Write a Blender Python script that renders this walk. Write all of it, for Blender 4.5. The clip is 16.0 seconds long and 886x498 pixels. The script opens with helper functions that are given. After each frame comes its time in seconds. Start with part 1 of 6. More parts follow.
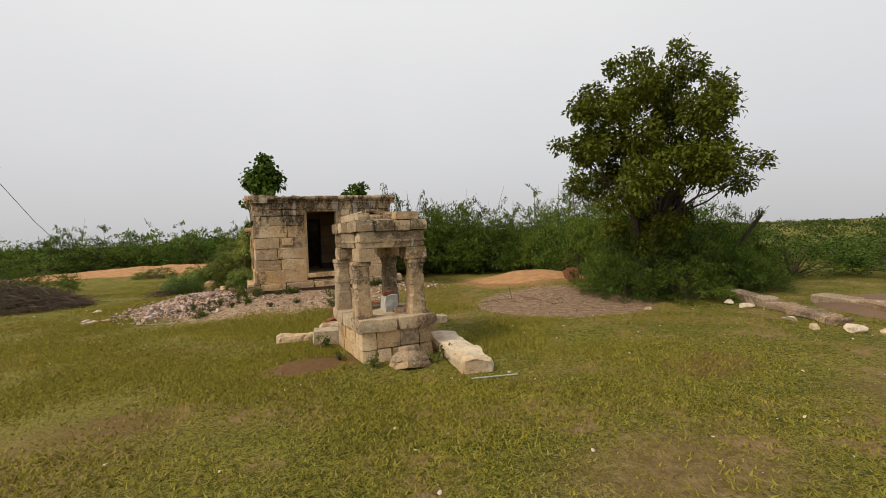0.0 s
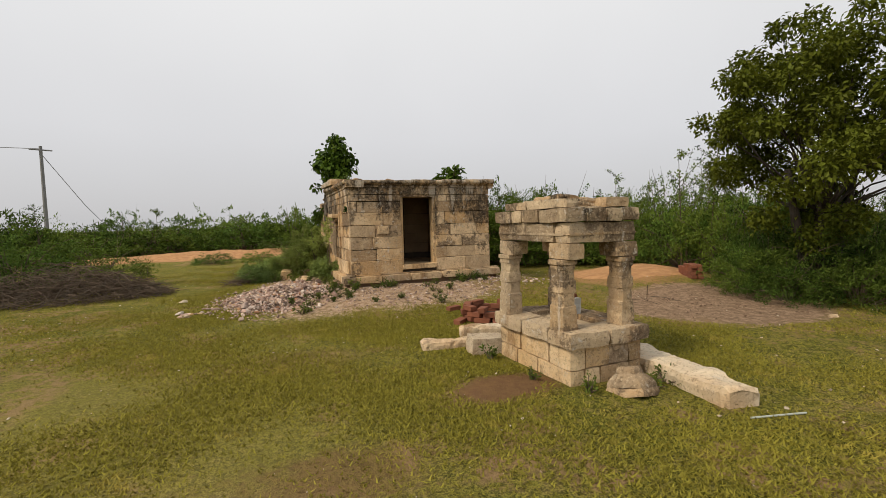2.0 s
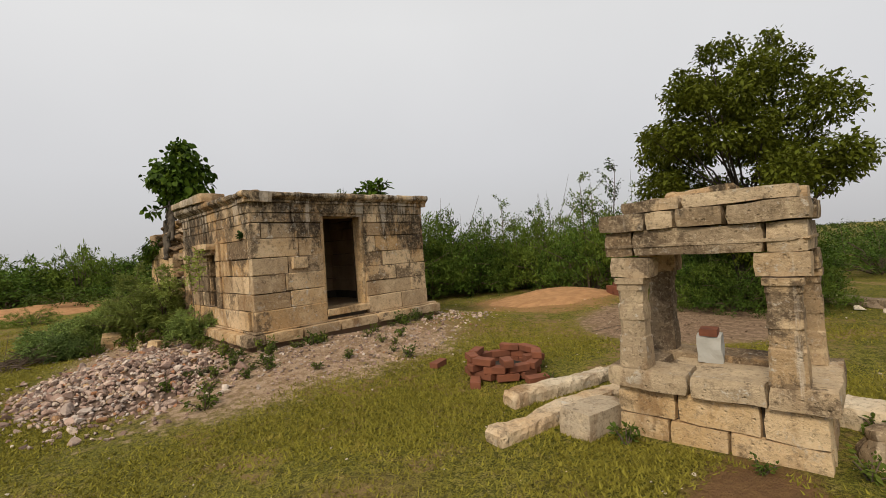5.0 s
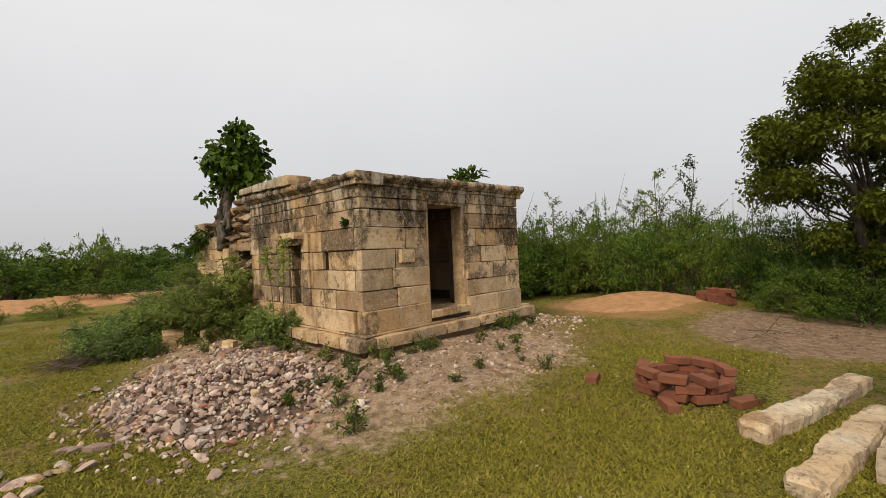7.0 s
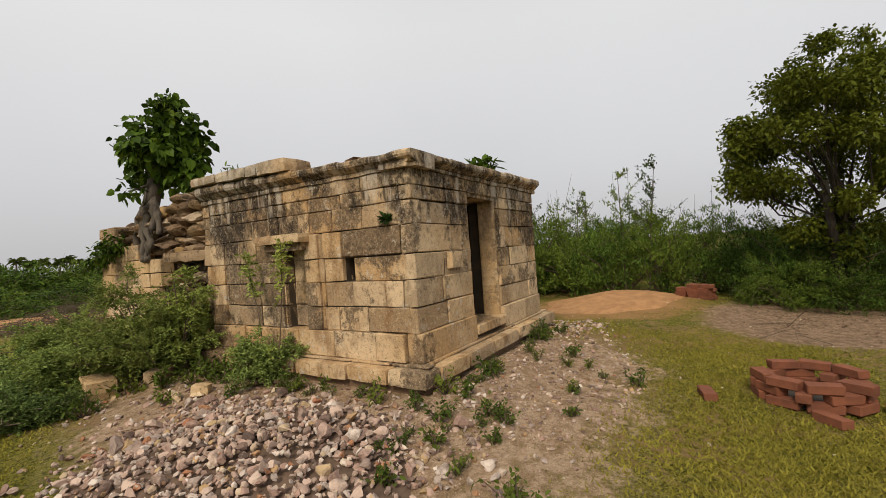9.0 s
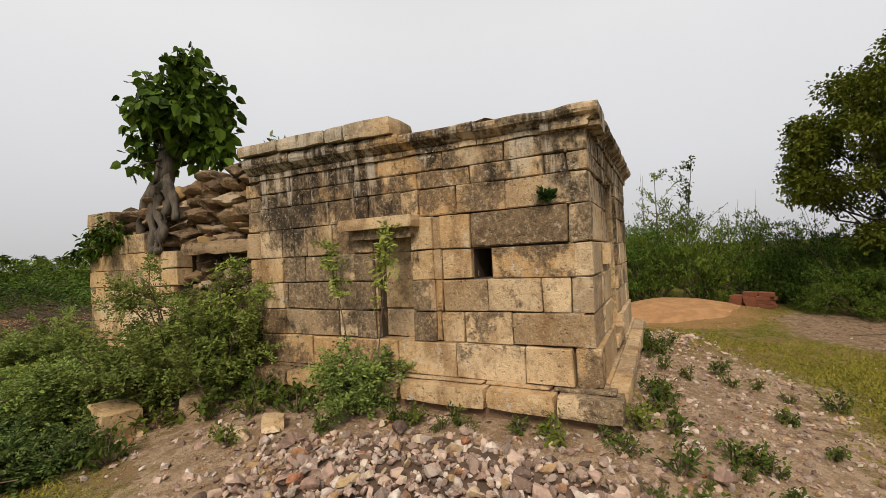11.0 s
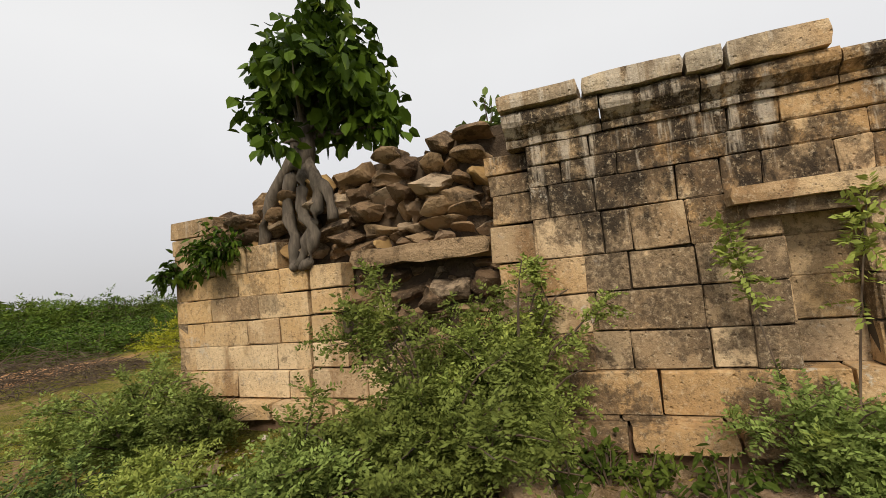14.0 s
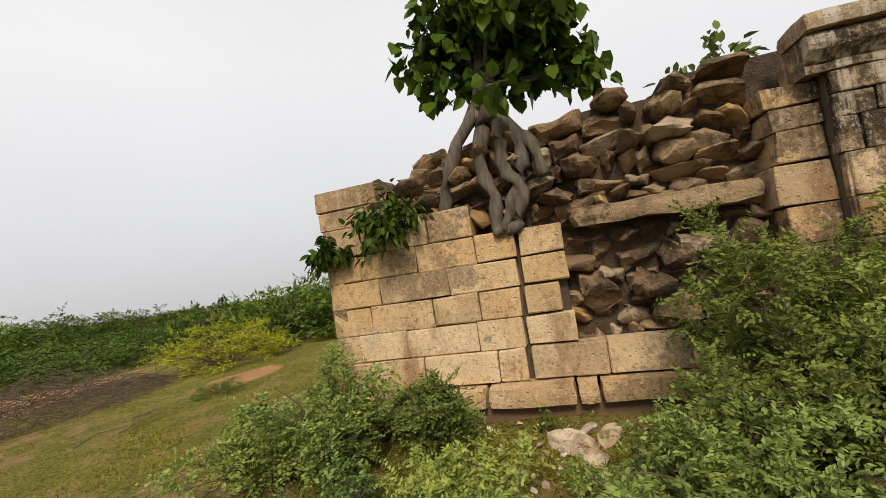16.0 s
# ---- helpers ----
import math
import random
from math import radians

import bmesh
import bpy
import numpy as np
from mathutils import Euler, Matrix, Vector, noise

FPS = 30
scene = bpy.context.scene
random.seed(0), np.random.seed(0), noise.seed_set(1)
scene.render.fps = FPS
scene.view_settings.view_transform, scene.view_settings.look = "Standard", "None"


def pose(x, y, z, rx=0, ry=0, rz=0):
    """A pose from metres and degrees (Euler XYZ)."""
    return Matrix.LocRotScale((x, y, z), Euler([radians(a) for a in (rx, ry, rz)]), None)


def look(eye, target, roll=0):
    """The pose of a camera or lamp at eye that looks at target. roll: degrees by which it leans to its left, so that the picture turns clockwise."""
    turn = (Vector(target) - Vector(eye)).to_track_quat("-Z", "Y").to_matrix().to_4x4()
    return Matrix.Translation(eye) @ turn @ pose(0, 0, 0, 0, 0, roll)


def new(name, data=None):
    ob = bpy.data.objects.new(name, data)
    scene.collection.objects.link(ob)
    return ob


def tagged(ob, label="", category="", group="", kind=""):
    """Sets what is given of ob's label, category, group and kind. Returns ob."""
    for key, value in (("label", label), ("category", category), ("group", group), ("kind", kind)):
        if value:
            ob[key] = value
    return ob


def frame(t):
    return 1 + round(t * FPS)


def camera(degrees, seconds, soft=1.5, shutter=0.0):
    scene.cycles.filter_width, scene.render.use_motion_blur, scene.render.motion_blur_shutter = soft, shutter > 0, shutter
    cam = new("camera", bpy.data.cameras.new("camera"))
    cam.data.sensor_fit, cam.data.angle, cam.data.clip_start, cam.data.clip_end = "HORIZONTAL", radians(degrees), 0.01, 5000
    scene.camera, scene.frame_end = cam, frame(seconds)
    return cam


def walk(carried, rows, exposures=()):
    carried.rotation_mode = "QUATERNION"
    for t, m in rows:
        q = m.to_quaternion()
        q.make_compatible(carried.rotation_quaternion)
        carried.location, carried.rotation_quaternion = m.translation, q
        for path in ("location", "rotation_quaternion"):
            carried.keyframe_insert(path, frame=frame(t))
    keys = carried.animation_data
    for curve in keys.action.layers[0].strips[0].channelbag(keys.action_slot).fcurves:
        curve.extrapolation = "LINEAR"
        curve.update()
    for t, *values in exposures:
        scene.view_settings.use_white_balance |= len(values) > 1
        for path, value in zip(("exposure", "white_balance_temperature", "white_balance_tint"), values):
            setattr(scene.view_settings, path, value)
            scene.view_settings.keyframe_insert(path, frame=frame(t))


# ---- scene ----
cam = camera(90.8, 16.0, 0.6)
METRES, EYE, TILT, LEAN, TURN = 16.1, 1.5, 0.0, 0.0, -24.9
ROWS = [
    (0.0, 0.0, 0.0, 0.0, -0.08, -1.94, 2.22),
    (0.5, -0.0275, 0.0164, -0.0014, 0.51, -2.18, 2.49),
    (1.0, -0.0598, 0.0287, 0.0016, 3.22, -3.89, 0.34),
    (1.5, -0.0912, 0.0377, 0.0053, 2.95, -3.37, 0.42),
    (2.0, -0.1131, 0.0579, 0.0054, 2.86, -3.48, 1.47),
    (2.5, -0.1348, 0.0783, 0.0021, -2.32, -4.01, 1.86),
    (3.0, -0.1539, 0.0976, 0.0009, -6.55, -4.01, 2.3),
    (3.5, -0.1748, 0.1211, 0.0021, -7.95, -4.38, 3.56),
    (6.0, -0.2725, 0.2395, 0.0008, -25.54, 2.54, 3.24),
    (6.5, -0.2953, 0.2564, 0.0031, -21.61, 1.73, 0.82),
    (7.0, -0.3109, 0.2794, 0.0013, -20.33, 0.15, 2.29),
    (7.5, -0.3308, 0.3058, -0.0015, -21.03, -1.65, 3.3),
    (8.0, -0.3439, 0.3303, -0.0013, -29.99, -2.45, 3.28),
    (8.5, -0.3615, 0.36, 0.0011, -31.92, -1.95, 3.25),
    (9.0, -0.3777, 0.3861, 0.0042, -33.65, 0.19, 3.81),
    (9.5, -0.3926, 0.4101, 0.0043, -33.7, 0.3, 3.67),
    (12.0, -0.4391, 0.5548, -0.0018, -41.17, 1.26, 2.5),
    (12.5, -0.4507, 0.5862, -0.0011, -41.14, 1.25, 3.72),
    (13.0, -0.4589, 0.6138, -0.0012, -43.41, 1.53, 5.67),
    (13.5, -0.4742, 0.6445, -0.0002, -43.46, 3.85, 5.24),
    (14.0, -0.4922, 0.6703, 0.002, -43.7, 3.34, 5.76),
    (14.5, -0.5107, 0.7002, 0.0018, -43.32, 3.4, 6.26),
    (15.0, -0.5275, 0.7272, 0.0008, -44.26, 3.31, 6.72),
    (15.5, -0.5404, 0.7562, -0.001, -48.03, 2.98, 8.1),
    (16.0, -0.561, 0.786, -0.0002, -49.3, 2.86, 8.77),
]
walk(cam, [(t, pose(0, 0, EYE, TILT, LEAN, TURN) @ pose(METRES * x, METRES * y, METRES * z, 90 + pitch, roll, yaw)) for t, x, y, z, yaw, pitch, roll in ROWS],
     [(0.0, 0.0), (1.5, 0.0), (3.5, 0.1), (6.0, -0.2), (7.0, 0.0), (9.0, -0.08), (12.5, 0.06), (14.5, 0.1), (16.0, 0.14)])

# ---- world and sun ----
world = bpy.data.worlds.new("overcast_sky")
scene.world = world
world.use_nodes = True
wn, wl = world.node_tree.nodes, world.node_tree.links
wn.clear()
w_out, w_bg = wn.new("ShaderNodeOutputWorld"), wn.new("ShaderNodeBackground")
w_sky = wn.new("ShaderNodeTexSky")
w_sky.sky_type, w_sky.sun_disc = "NISHITA", False
w_sky.sun_elevation, w_sky.sun_rotation = radians(43), radians(258)
w_sky.air_density, w_sky.dust_density = 1.0, 4.0
w_tc, w_sep, w_ramp = wn.new("ShaderNodeTexCoord"), wn.new("ShaderNodeSeparateXYZ"), wn.new("ShaderNodeValToRGB")
wl.new(w_tc.outputs["Generated"], w_sep.inputs[0])
wl.new(w_sep.outputs["Z"], w_ramp.inputs["Fac"])
# cloud cover: greyer haze at the horizon, brighter overhead
for i, (p, c) in enumerate([(0.0, (5.3, 5.25, 5.35)), (0.18, (6.6, 6.55, 6.65)), (0.45, (7.8, 7.75, 7.7)), (1.0, (7.6, 7.5, 7.3))]):
    e = w_ramp.color_ramp.elements[i] if i < 2 else w_ramp.color_ramp.elements.new(p)
    e.position, e.color = p, (*[v / 10 for v in c], 1)
w_noise = wn.new("ShaderNodeTexNoise")
w_noise.inputs["Scale"].default_value, w_noise.inputs["Detail"].default_value = 1.6, 4
wl.new(w_tc.outputs["Generated"], w_noise.inputs["Vector"])
w_map = wn.new("ShaderNodeMapRange")
w_map.inputs["To Min"].default_value, w_map.inputs["To Max"].default_value = 9.2, 10.8
wl.new(w_noise.outputs["Fac"], w_map.inputs["Value"])
w_mul = wn.new("ShaderNodeVectorMath")
w_mul.operation = "SCALE"
wl.new(w_ramp.outputs["Color"], w_mul.inputs[0])
wl.new(w_map.outputs[0], w_mul.inputs["Scale"])
w_mix = wn.new("ShaderNodeMix")
w_mix.data_type = "RGBA"
w_mix.inputs[0].default_value = 0.92
wl.new(w_sky.outputs[0], w_mix.inputs[6])
wl.new(w_mul.outputs[0], w_mix.inputs[7])
wl.new(w_mix.outputs[2], w_bg.inputs["Color"])
w_bg.inputs["Strength"].default_value = 0.11
wl.new(w_bg.outputs[0], w_out.inputs["Surface"])

sun = new("sun", bpy.data.lights.new("sun", "SUN"))
sun.data.energy, sun.data.angle, sun.data.color = 2.6, radians(15), (1.0, 0.87, 0.68)
sun.matrix_world = look((-11.5, -2.5, 11), (0, 0, 0))


# ---- material helpers ----
class Mat:
    """A node material under construction."""

    def __init__(self, name):
        self.m = bpy.data.materials.new(name)
        self.m.use_nodes = True
        self.t = self.m.node_tree
        self.n, self.l = self.t.nodes, self.t.links
        self.bsdf = self.n["Principled BSDF"]
        self.geo = self.n.new("ShaderNodeNewGeometry")
        self.pos = self.geo.outputs["Position"]

    def put(self, socket, value):
        if isinstance(value, bpy.types.NodeSocket):
            self.l.new(value, socket)
        else:
            socket.default_value = (*value, 1) if isinstance(value, tuple) and len(value) == 3 and socket.type == "RGBA" else value

    def noise(self, scale, detail=4, rough=0.55, vec=None, out="Fac"):
        n = self.n.new("ShaderNodeTexNoise")
        n.inputs["Scale"].default_value, n.inputs["Detail"].default_value, n.inputs["Roughness"].default_value = scale, detail, rough
        self.l.new(vec or self.pos, n.inputs["Vector"])
        return n.outputs[out]

    def voronoi(self, scale, vec=None, feature="F1", out="Distance"):
        n = self.n.new("ShaderNodeTexVoronoi")
        n.feature = feature
        n.inputs["Scale"].default_value = scale
        self.l.new(vec or self.pos, n.inputs["Vector"])
        return n.outputs[out]

    def stretch(self, v, vec=None):
        n = self.n.new("ShaderNodeVectorMath")
        n.operation = "MULTIPLY"
        self.l.new(vec or self.pos, n.inputs[0])
        n.inputs[1].default_value = v
        return n.outputs[0]

    def remap(self, x, a, b, c=0.0, d=1.0):
        n = self.n.new("ShaderNodeMapRange")
        n.interpolation_type = "SMOOTHSTEP"
        for k, v in zip(("Value", "From Min", "From Max", "To Min", "To Max"), (x, a, b, c, d)):
            self.put(n.inputs[k], v)
        return n.outputs[0]

    def math(self, op, a, b=0.0):
        n = self.n.new("ShaderNodeMath")
        n.operation = op
        self.put(n.inputs[0], a)
        self.put(n.inputs[1], b)
        return n.outputs[0]

    def mix(self, fac, a, b, blend="MIX"):
        n = self.n.new("ShaderNodeMix")
        n.data_type, n.blend_type = "RGBA", blend
        self.put(n.inputs[0], fac)
        self.put(n.inputs[6], a)
        self.put(n.inputs[7], b)
        return n.outputs[2]

    def ramp(self, fac, stops):
        n = self.n.new("ShaderNodeValToRGB")
        for i, (p, c) in enumerate(stops):
            e = n.color_ramp.elements[i] if i < 2 else n.color_ramp.elements.new(p)
            e.position, e.color = p, (*c, 1)
        self.put(n.inputs["Fac"], fac)
        return n.outputs["Color"]

    def xyz(self, k, vec=None):
        n = self.n.new("ShaderNodeSeparateXYZ")
        self.l.new(vec or self.pos, n.inputs[0])
        return n.outputs[k]

    def random(self):
        return self.n.new("ShaderNodeObjectInfo").outputs["Random"]

    def island(self):
        return self.geo.outputs["Random Per Island"]

    def done(self, colour, rough=0.85, bump=None, strength=0.5, distance=0.02, spec=0.3):
        self.put(self.bsdf.inputs["Base Color"], colour)
        self.put(self.bsdf.inputs["Roughness"], rough)
        self.bsdf.inputs["Specular IOR Level"].default_value = spec
        if bump is not None:
            b = self.n.new("ShaderNodeBump")
            b.inputs["Strength"].default_value, b.inputs["Distance"].default_value = strength, distance
            self.put(b.inputs["Height"], bump)
            self.l.new(b.outputs[0], self.bsdf.inputs["Normal"])
        return self.m


def stone_material(name, pale, warm, grey, streak, lichen=0.5, weather=0.0, film_amount=0.8, mottle=0.6, cover=0.0):
    """Weathered sandstone: each block its own tint, ragged brown-black crust, algae runs from above, lime bloom, pitted chisel marks."""
    k = Mat(name)
    rnd = k.random()
    r2, r3 = k.math("FRACT", k.math("MULTIPLY", rnd, 7.3)), k.math("FRACT", k.math("MULTIPLY", rnd, 13.7))
    big, mid, fine, grain = k.noise(0.8, 4), k.noise(4.5, 6, 0.7), k.noise(75, 3), k.noise(26, 7, 0.8)
    c = k.mix(k.remap(k.math("ADD", big, k.math("MULTIPLY", rnd, 0.3)), 0.5, 0.8), pale, warm)
    c = k.mix(k.remap(r2, 0.4, 1.0, 0.0, 0.62), c, grey)
    c = k.mix(k.remap(mid, 0.5, 0.64, 0.0, mottle * 0.55), c, grey)
    c = k.mix(k.remap(mid, 0.47, 0.36, 0.0, 0.35), c, (0.78, 0.62, 0.41))
    # rust-brown wash
    rust = k.remap(k.noise(1.0, 5, 0.65, k.stretch((2.1, 2.1, 0.9))), 0.53, 0.66, 0.0, 0.65)
    c = k.mix(rust, c, (0.21, 0.11, 0.045))
    # ragged brown-black crust, uneven from block to block
    crust = k.math("ADD", k.noise(1.15, 8, 0.72), k.math("MULTIPLY", k.math("SUBTRACT", r3, 0.5), 0.11))
    crust = k.math("ADD", crust, k.remap(k.xyz("Y"), 11.2, 13.0, cover, cover + weather))
    film = k.math("MULTIPLY", k.remap(crust, 0.54, 0.585), k.remap(grain, 0.3, 0.58, 0.45, 1.0))
    c = k.mix(k.math("MULTIPLY", film, film_amount), c, k.mix(k.remap(mid, 0.4, 0.6), (0.07, 0.051, 0.037), (0.165, 0.117, 0.075)))
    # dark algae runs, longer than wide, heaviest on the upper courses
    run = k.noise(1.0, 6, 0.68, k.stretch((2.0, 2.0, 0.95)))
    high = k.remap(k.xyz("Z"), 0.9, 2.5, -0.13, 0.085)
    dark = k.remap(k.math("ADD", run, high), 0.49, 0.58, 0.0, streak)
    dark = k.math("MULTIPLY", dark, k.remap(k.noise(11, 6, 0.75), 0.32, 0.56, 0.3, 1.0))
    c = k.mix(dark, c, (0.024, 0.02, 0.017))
    drip = k.remap(k.math("ADD", k.noise(1.0, 5, 0.7, k.stretch((6.5, 6.5, 0.55))), k.remap(k.xyz("Z"), 1.2, 2.5, -0.1, 0.06)), 0.56, 0.66, 0.0, lichen * 0.75)
    c = k.mix(drip, c, (0.56, 0.49, 0.4))
    # pits, specks and lichen
    pits = k.voronoi(36)
    spots = k.math("MULTIPLY", k.remap(pits, 0.08, 0.26, 1.0, 0.0), k.remap(mid, 0.42, 0.58))
    c = k.mix(k.math("MULTIPLY", spots, 0.55), c, (0.05, 0.038, 0.028))
    c = k.mix(k.remap(grain, 0.52, 0.6, 0.0, 0.42), c, (0.1, 0.068, 0.042))
    lic = k.math("MULTIPLY", k.remap(k.noise(9, 7, 0.75), 0.56, 0.64), k.remap(k.noise(1.4, 3), 0.45, 0.6, 0.0, lichen))
    c = k.mix(lic, c, (0.55, 0.5, 0.42))
    c = k.mix(k.remap(k.noise(34, 6, 0.8), 0.54, 0.62, 0.0, 0.42), c, (0.68, 0.55, 0.38))
    holes = k.math("MULTIPLY", k.remap(k.voronoi(17), 0.05, 0.2), 0.5)
    h = k.math("ADD", k.math("MULTIPLY", k.math("ADD", mid, k.noise(11, 7, 0.75)), 0.9), k.math("ADD", k.math("MULTIPLY", k.math("ADD", fine, grain), 0.22), k.math("ADD", holes, k.math("MULTIPLY", k.remap(pits, 0.0, 0.28), 0.2))))
    return k.done(c, 0.95, h, 0.9, 0.02, 0.12)


def leaf_material(name, dark, light, yellow, ymix=0.25, gloss=0.45):
    k = Mat(name)
    c = k.mix(k.remap(k.island(), 0.0, 1.0, 0.15, 0.9), dark, light)
    c = k.mix(k.remap(k.noise(0.9, 3), 0.5, 0.72, 0.0, 0.6), c, light)
    c = k.mix(k.remap(k.noise(3.1, 3), 0.58, 0.74, 0.0, ymix), c, yellow)
    c = k.mix(k.remap(k.random(), 0.3, 1.0, 0.0, 0.45), c, yellow)
    c = k.mix(k.remap(k.math("FRACT", k.math("MULTIPLY", k.random(), 5.7)), 0.4, 1.0, 0.0, 0.5), c, dark)
    k.done(c, gloss, None, spec=0.07)
    tr = k.n.new("ShaderNodeBsdfTranslucent")
    k.l.new(c, tr.inputs["Color"])
    mx = k.n.new("ShaderNodeMixShader")
    mx.inputs[0].default_value = 0.2
    k.l.new(k.bsdf.outputs[0], mx.inputs[1])
    k.l.new(tr.outputs[0], mx.inputs[2])
    k.l.new(mx.outputs[0], k.n["Material Output"].inputs["Surface"])
    return k.m


def bark_material(name, a, b):
    k = Mat(name)
    g = k.noise(1, 5, 0.6, k.stretch((30, 30, 5)))
    c = k.mix(k.remap(g, 0.3, 0.7), a, b)
    c = k.mix(k.remap(k.noise(4, 3), 0.5, 0.75, 0, 0.6), c, (0.09, 0.085, 0.07))
    return k.done(c, 0.9, g, 0.6, 0.01, 0.2)


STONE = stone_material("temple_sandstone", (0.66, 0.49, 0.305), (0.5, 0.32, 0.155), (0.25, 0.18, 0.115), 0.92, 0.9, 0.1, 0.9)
STONE_FRESH = stone_material("chiselled_sandstone", (0.66, 0.5, 0.31), (0.57, 0.38, 0.19), (0.36, 0.26, 0.17), 0.45, 0.5, 0.0, 0.6, 0.55, 0.015)
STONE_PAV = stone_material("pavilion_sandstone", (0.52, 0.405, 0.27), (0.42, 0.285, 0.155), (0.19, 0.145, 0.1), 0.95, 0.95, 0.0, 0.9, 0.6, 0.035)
STONE_WHITE = stone_material("pale_stone", (0.7, 0.61, 0.48), (0.6, 0.43, 0.25), (0.44, 0.38, 0.31), 0.35, 0.95, 0.0, 0.6, 0.4)

STONE_SLAB = stone_material("stained_pale_stone", (0.64, 0.54, 0.4), (0.54, 0.35, 0.18), (0.33, 0.27, 0.2), 0.5, 0.95, 0.0, 0.6, 0.5)


def plain(name, a, b, scale=8, rough=0.9, bump=0.5, dist=0.01, vary=0.3):
    k = Mat(name)
    g, f = k.noise(scale, 5), k.noise(scale * 9, 3)
    c = k.mix(k.remap(g, 0.3, 0.7), a, b)
    c = k.mix(k.remap(k.random(), 0, 1, 0, vary), c, b)
    c = k.mix(k.remap(k.island(), 0, 1, 0, vary), c, a)
    return k.done(c, rough, k.math("ADD", g, k.math("MULTIPLY", f, 0.4)), bump, dist, 0.25)


CORE = plain("dark_mortar", (0.07, 0.055, 0.04), (0.13, 0.1, 0.07), 6)
# mud core darker than other earth: shade between rubble stones is in its colour
RUBBLE_CORE = plain("rubble_core_gap_shade", (0.045, 0.032, 0.022), (0.12, 0.085, 0.055), 7, bump=1.0, dist=0.05)
INNER = plain("dusty_inner_stone", (0.48, 0.34, 0.2), (0.28, 0.19, 0.115), 2.5)
BRICK = plain("red_brick", (0.25, 0.09, 0.048), (0.12, 0.05, 0.032), 9, vary=0.6)
SOIL = plain("orange_earth", (0.5, 0.275, 0.125), (0.33, 0.17, 0.075), 5, bump=1.0, dist=0.06)
SOIL_DARK = plain("brown_earth", (0.19, 0.12, 0.075), (0.13, 0.085, 0.055), 3, bump=0.8, dist=0.03)
TWIG = bark_material("dry_twigs", (0.16, 0.115, 0.08), (0.075, 0.055, 0.04))
BARK_DARK = bark_material("dark_bark", (0.07, 0.055, 0.042), (0.03, 0.025, 0.02))
BARK = bark_material("grey_bark", (0.16, 0.132, 0.104), (0.075, 0.062, 0.05))
WOOD = stone_material("weathered_beam_stone", (0.34, 0.26, 0.19), (0.26, 0.17, 0.1), (0.16, 0.13, 0.1), 0.6)
LEAF_FIG = leaf_material("fig_leaves", (0.012, 0.028, 0.004), (0.09, 0.15, 0.016), (0.26, 0.33, 0.035), 0.45)
LEAF_TREE = leaf_material("tree_leaves", (0.004, 0.007, 0.001), (0.058, 0.085, 0.01), (0.22, 0.24, 0.025), 0.45)
LEAF_SCRUB = leaf_material("scrub_leaves", (0.008, 0.016, 0.003), (0.125, 0.21, 0.034), (0.22, 0.28, 0.042), 0.4, 0.65)
LEAF_FAR = leaf_material("distant_scrub_leaves", (0.035, 0.055, 0.013), (0.075, 0.1, 0.022), (0.14, 0.15, 0.032), 0.5, 0.7)
LEAF_NEAR = leaf_material("feathery_leaves", (0.012, 0.026, 0.008), (0.26, 0.36, 0.1), (0.5, 0.54, 0.11), 0.4, 0.6)
LEAF_WEED = leaf_material("weed_leaves", (0.045, 0.075, 0.014), (0.11, 0.15, 0.026), (0.22, 0.24, 0.04), 0.4, 0.6)
LEAF_DARK = leaf_material("dark_shrub_leaves", (0.022, 0.05, 0.014), (0.045, 0.09, 0.02), (0.08, 0.11, 0.03), 0.2)
LEAF_YELLOW = leaf_material("yellow_green_leaves", (0.17, 0.22, 0.02), (0.36, 0.38, 0.03), (0.46, 0.42, 0.03), 0.5)
GRASS = leaf_material("grass_blades", (0.055, 0.06, 0.009), (0.37, 0.345, 0.042), (0.56, 0.43, 0.1), 0.7, 0.75)


# ---- mesh helpers ----
def thing(name, label, category, at=(0, 0, 0), rz=0, group="", kind=""):
    ob = new(name)
    ob.empty_display_size = 0.1
    ob.matrix_world = pose(*at, 0, 0, rz)
    return tagged(ob, label, category, group, kind)


def smooth_mesh(me, angle=None):
    me.polygons.foreach_set("use_smooth", [True] * len(me.polygons))
    return me


def part(name, bm, material, parent=None, label="", smooth=False):
    me = bpy.data.meshes.new(name)
    bm.normal_update()
    bm.to_mesh(me)
    bm.free()
    return link(name, me, material, parent, label, smooth)


def link(name, me, material, parent=None, label="", smooth=False):
    if material and not me.materials:
        me.materials.append(material)
    if smooth:
        smooth_mesh(me)
    ob = new(name, me)
    ob.parent = parent
    return tagged(ob, label)


def arrays(name, verts, faces):
    me = bpy.data.meshes.new(name)
    me.from_pydata(np.asarray(verts, dtype=float).tolist(), [], np.asarray(faces).tolist() if isinstance(faces, np.ndarray) else faces)
    me.update()
    return me


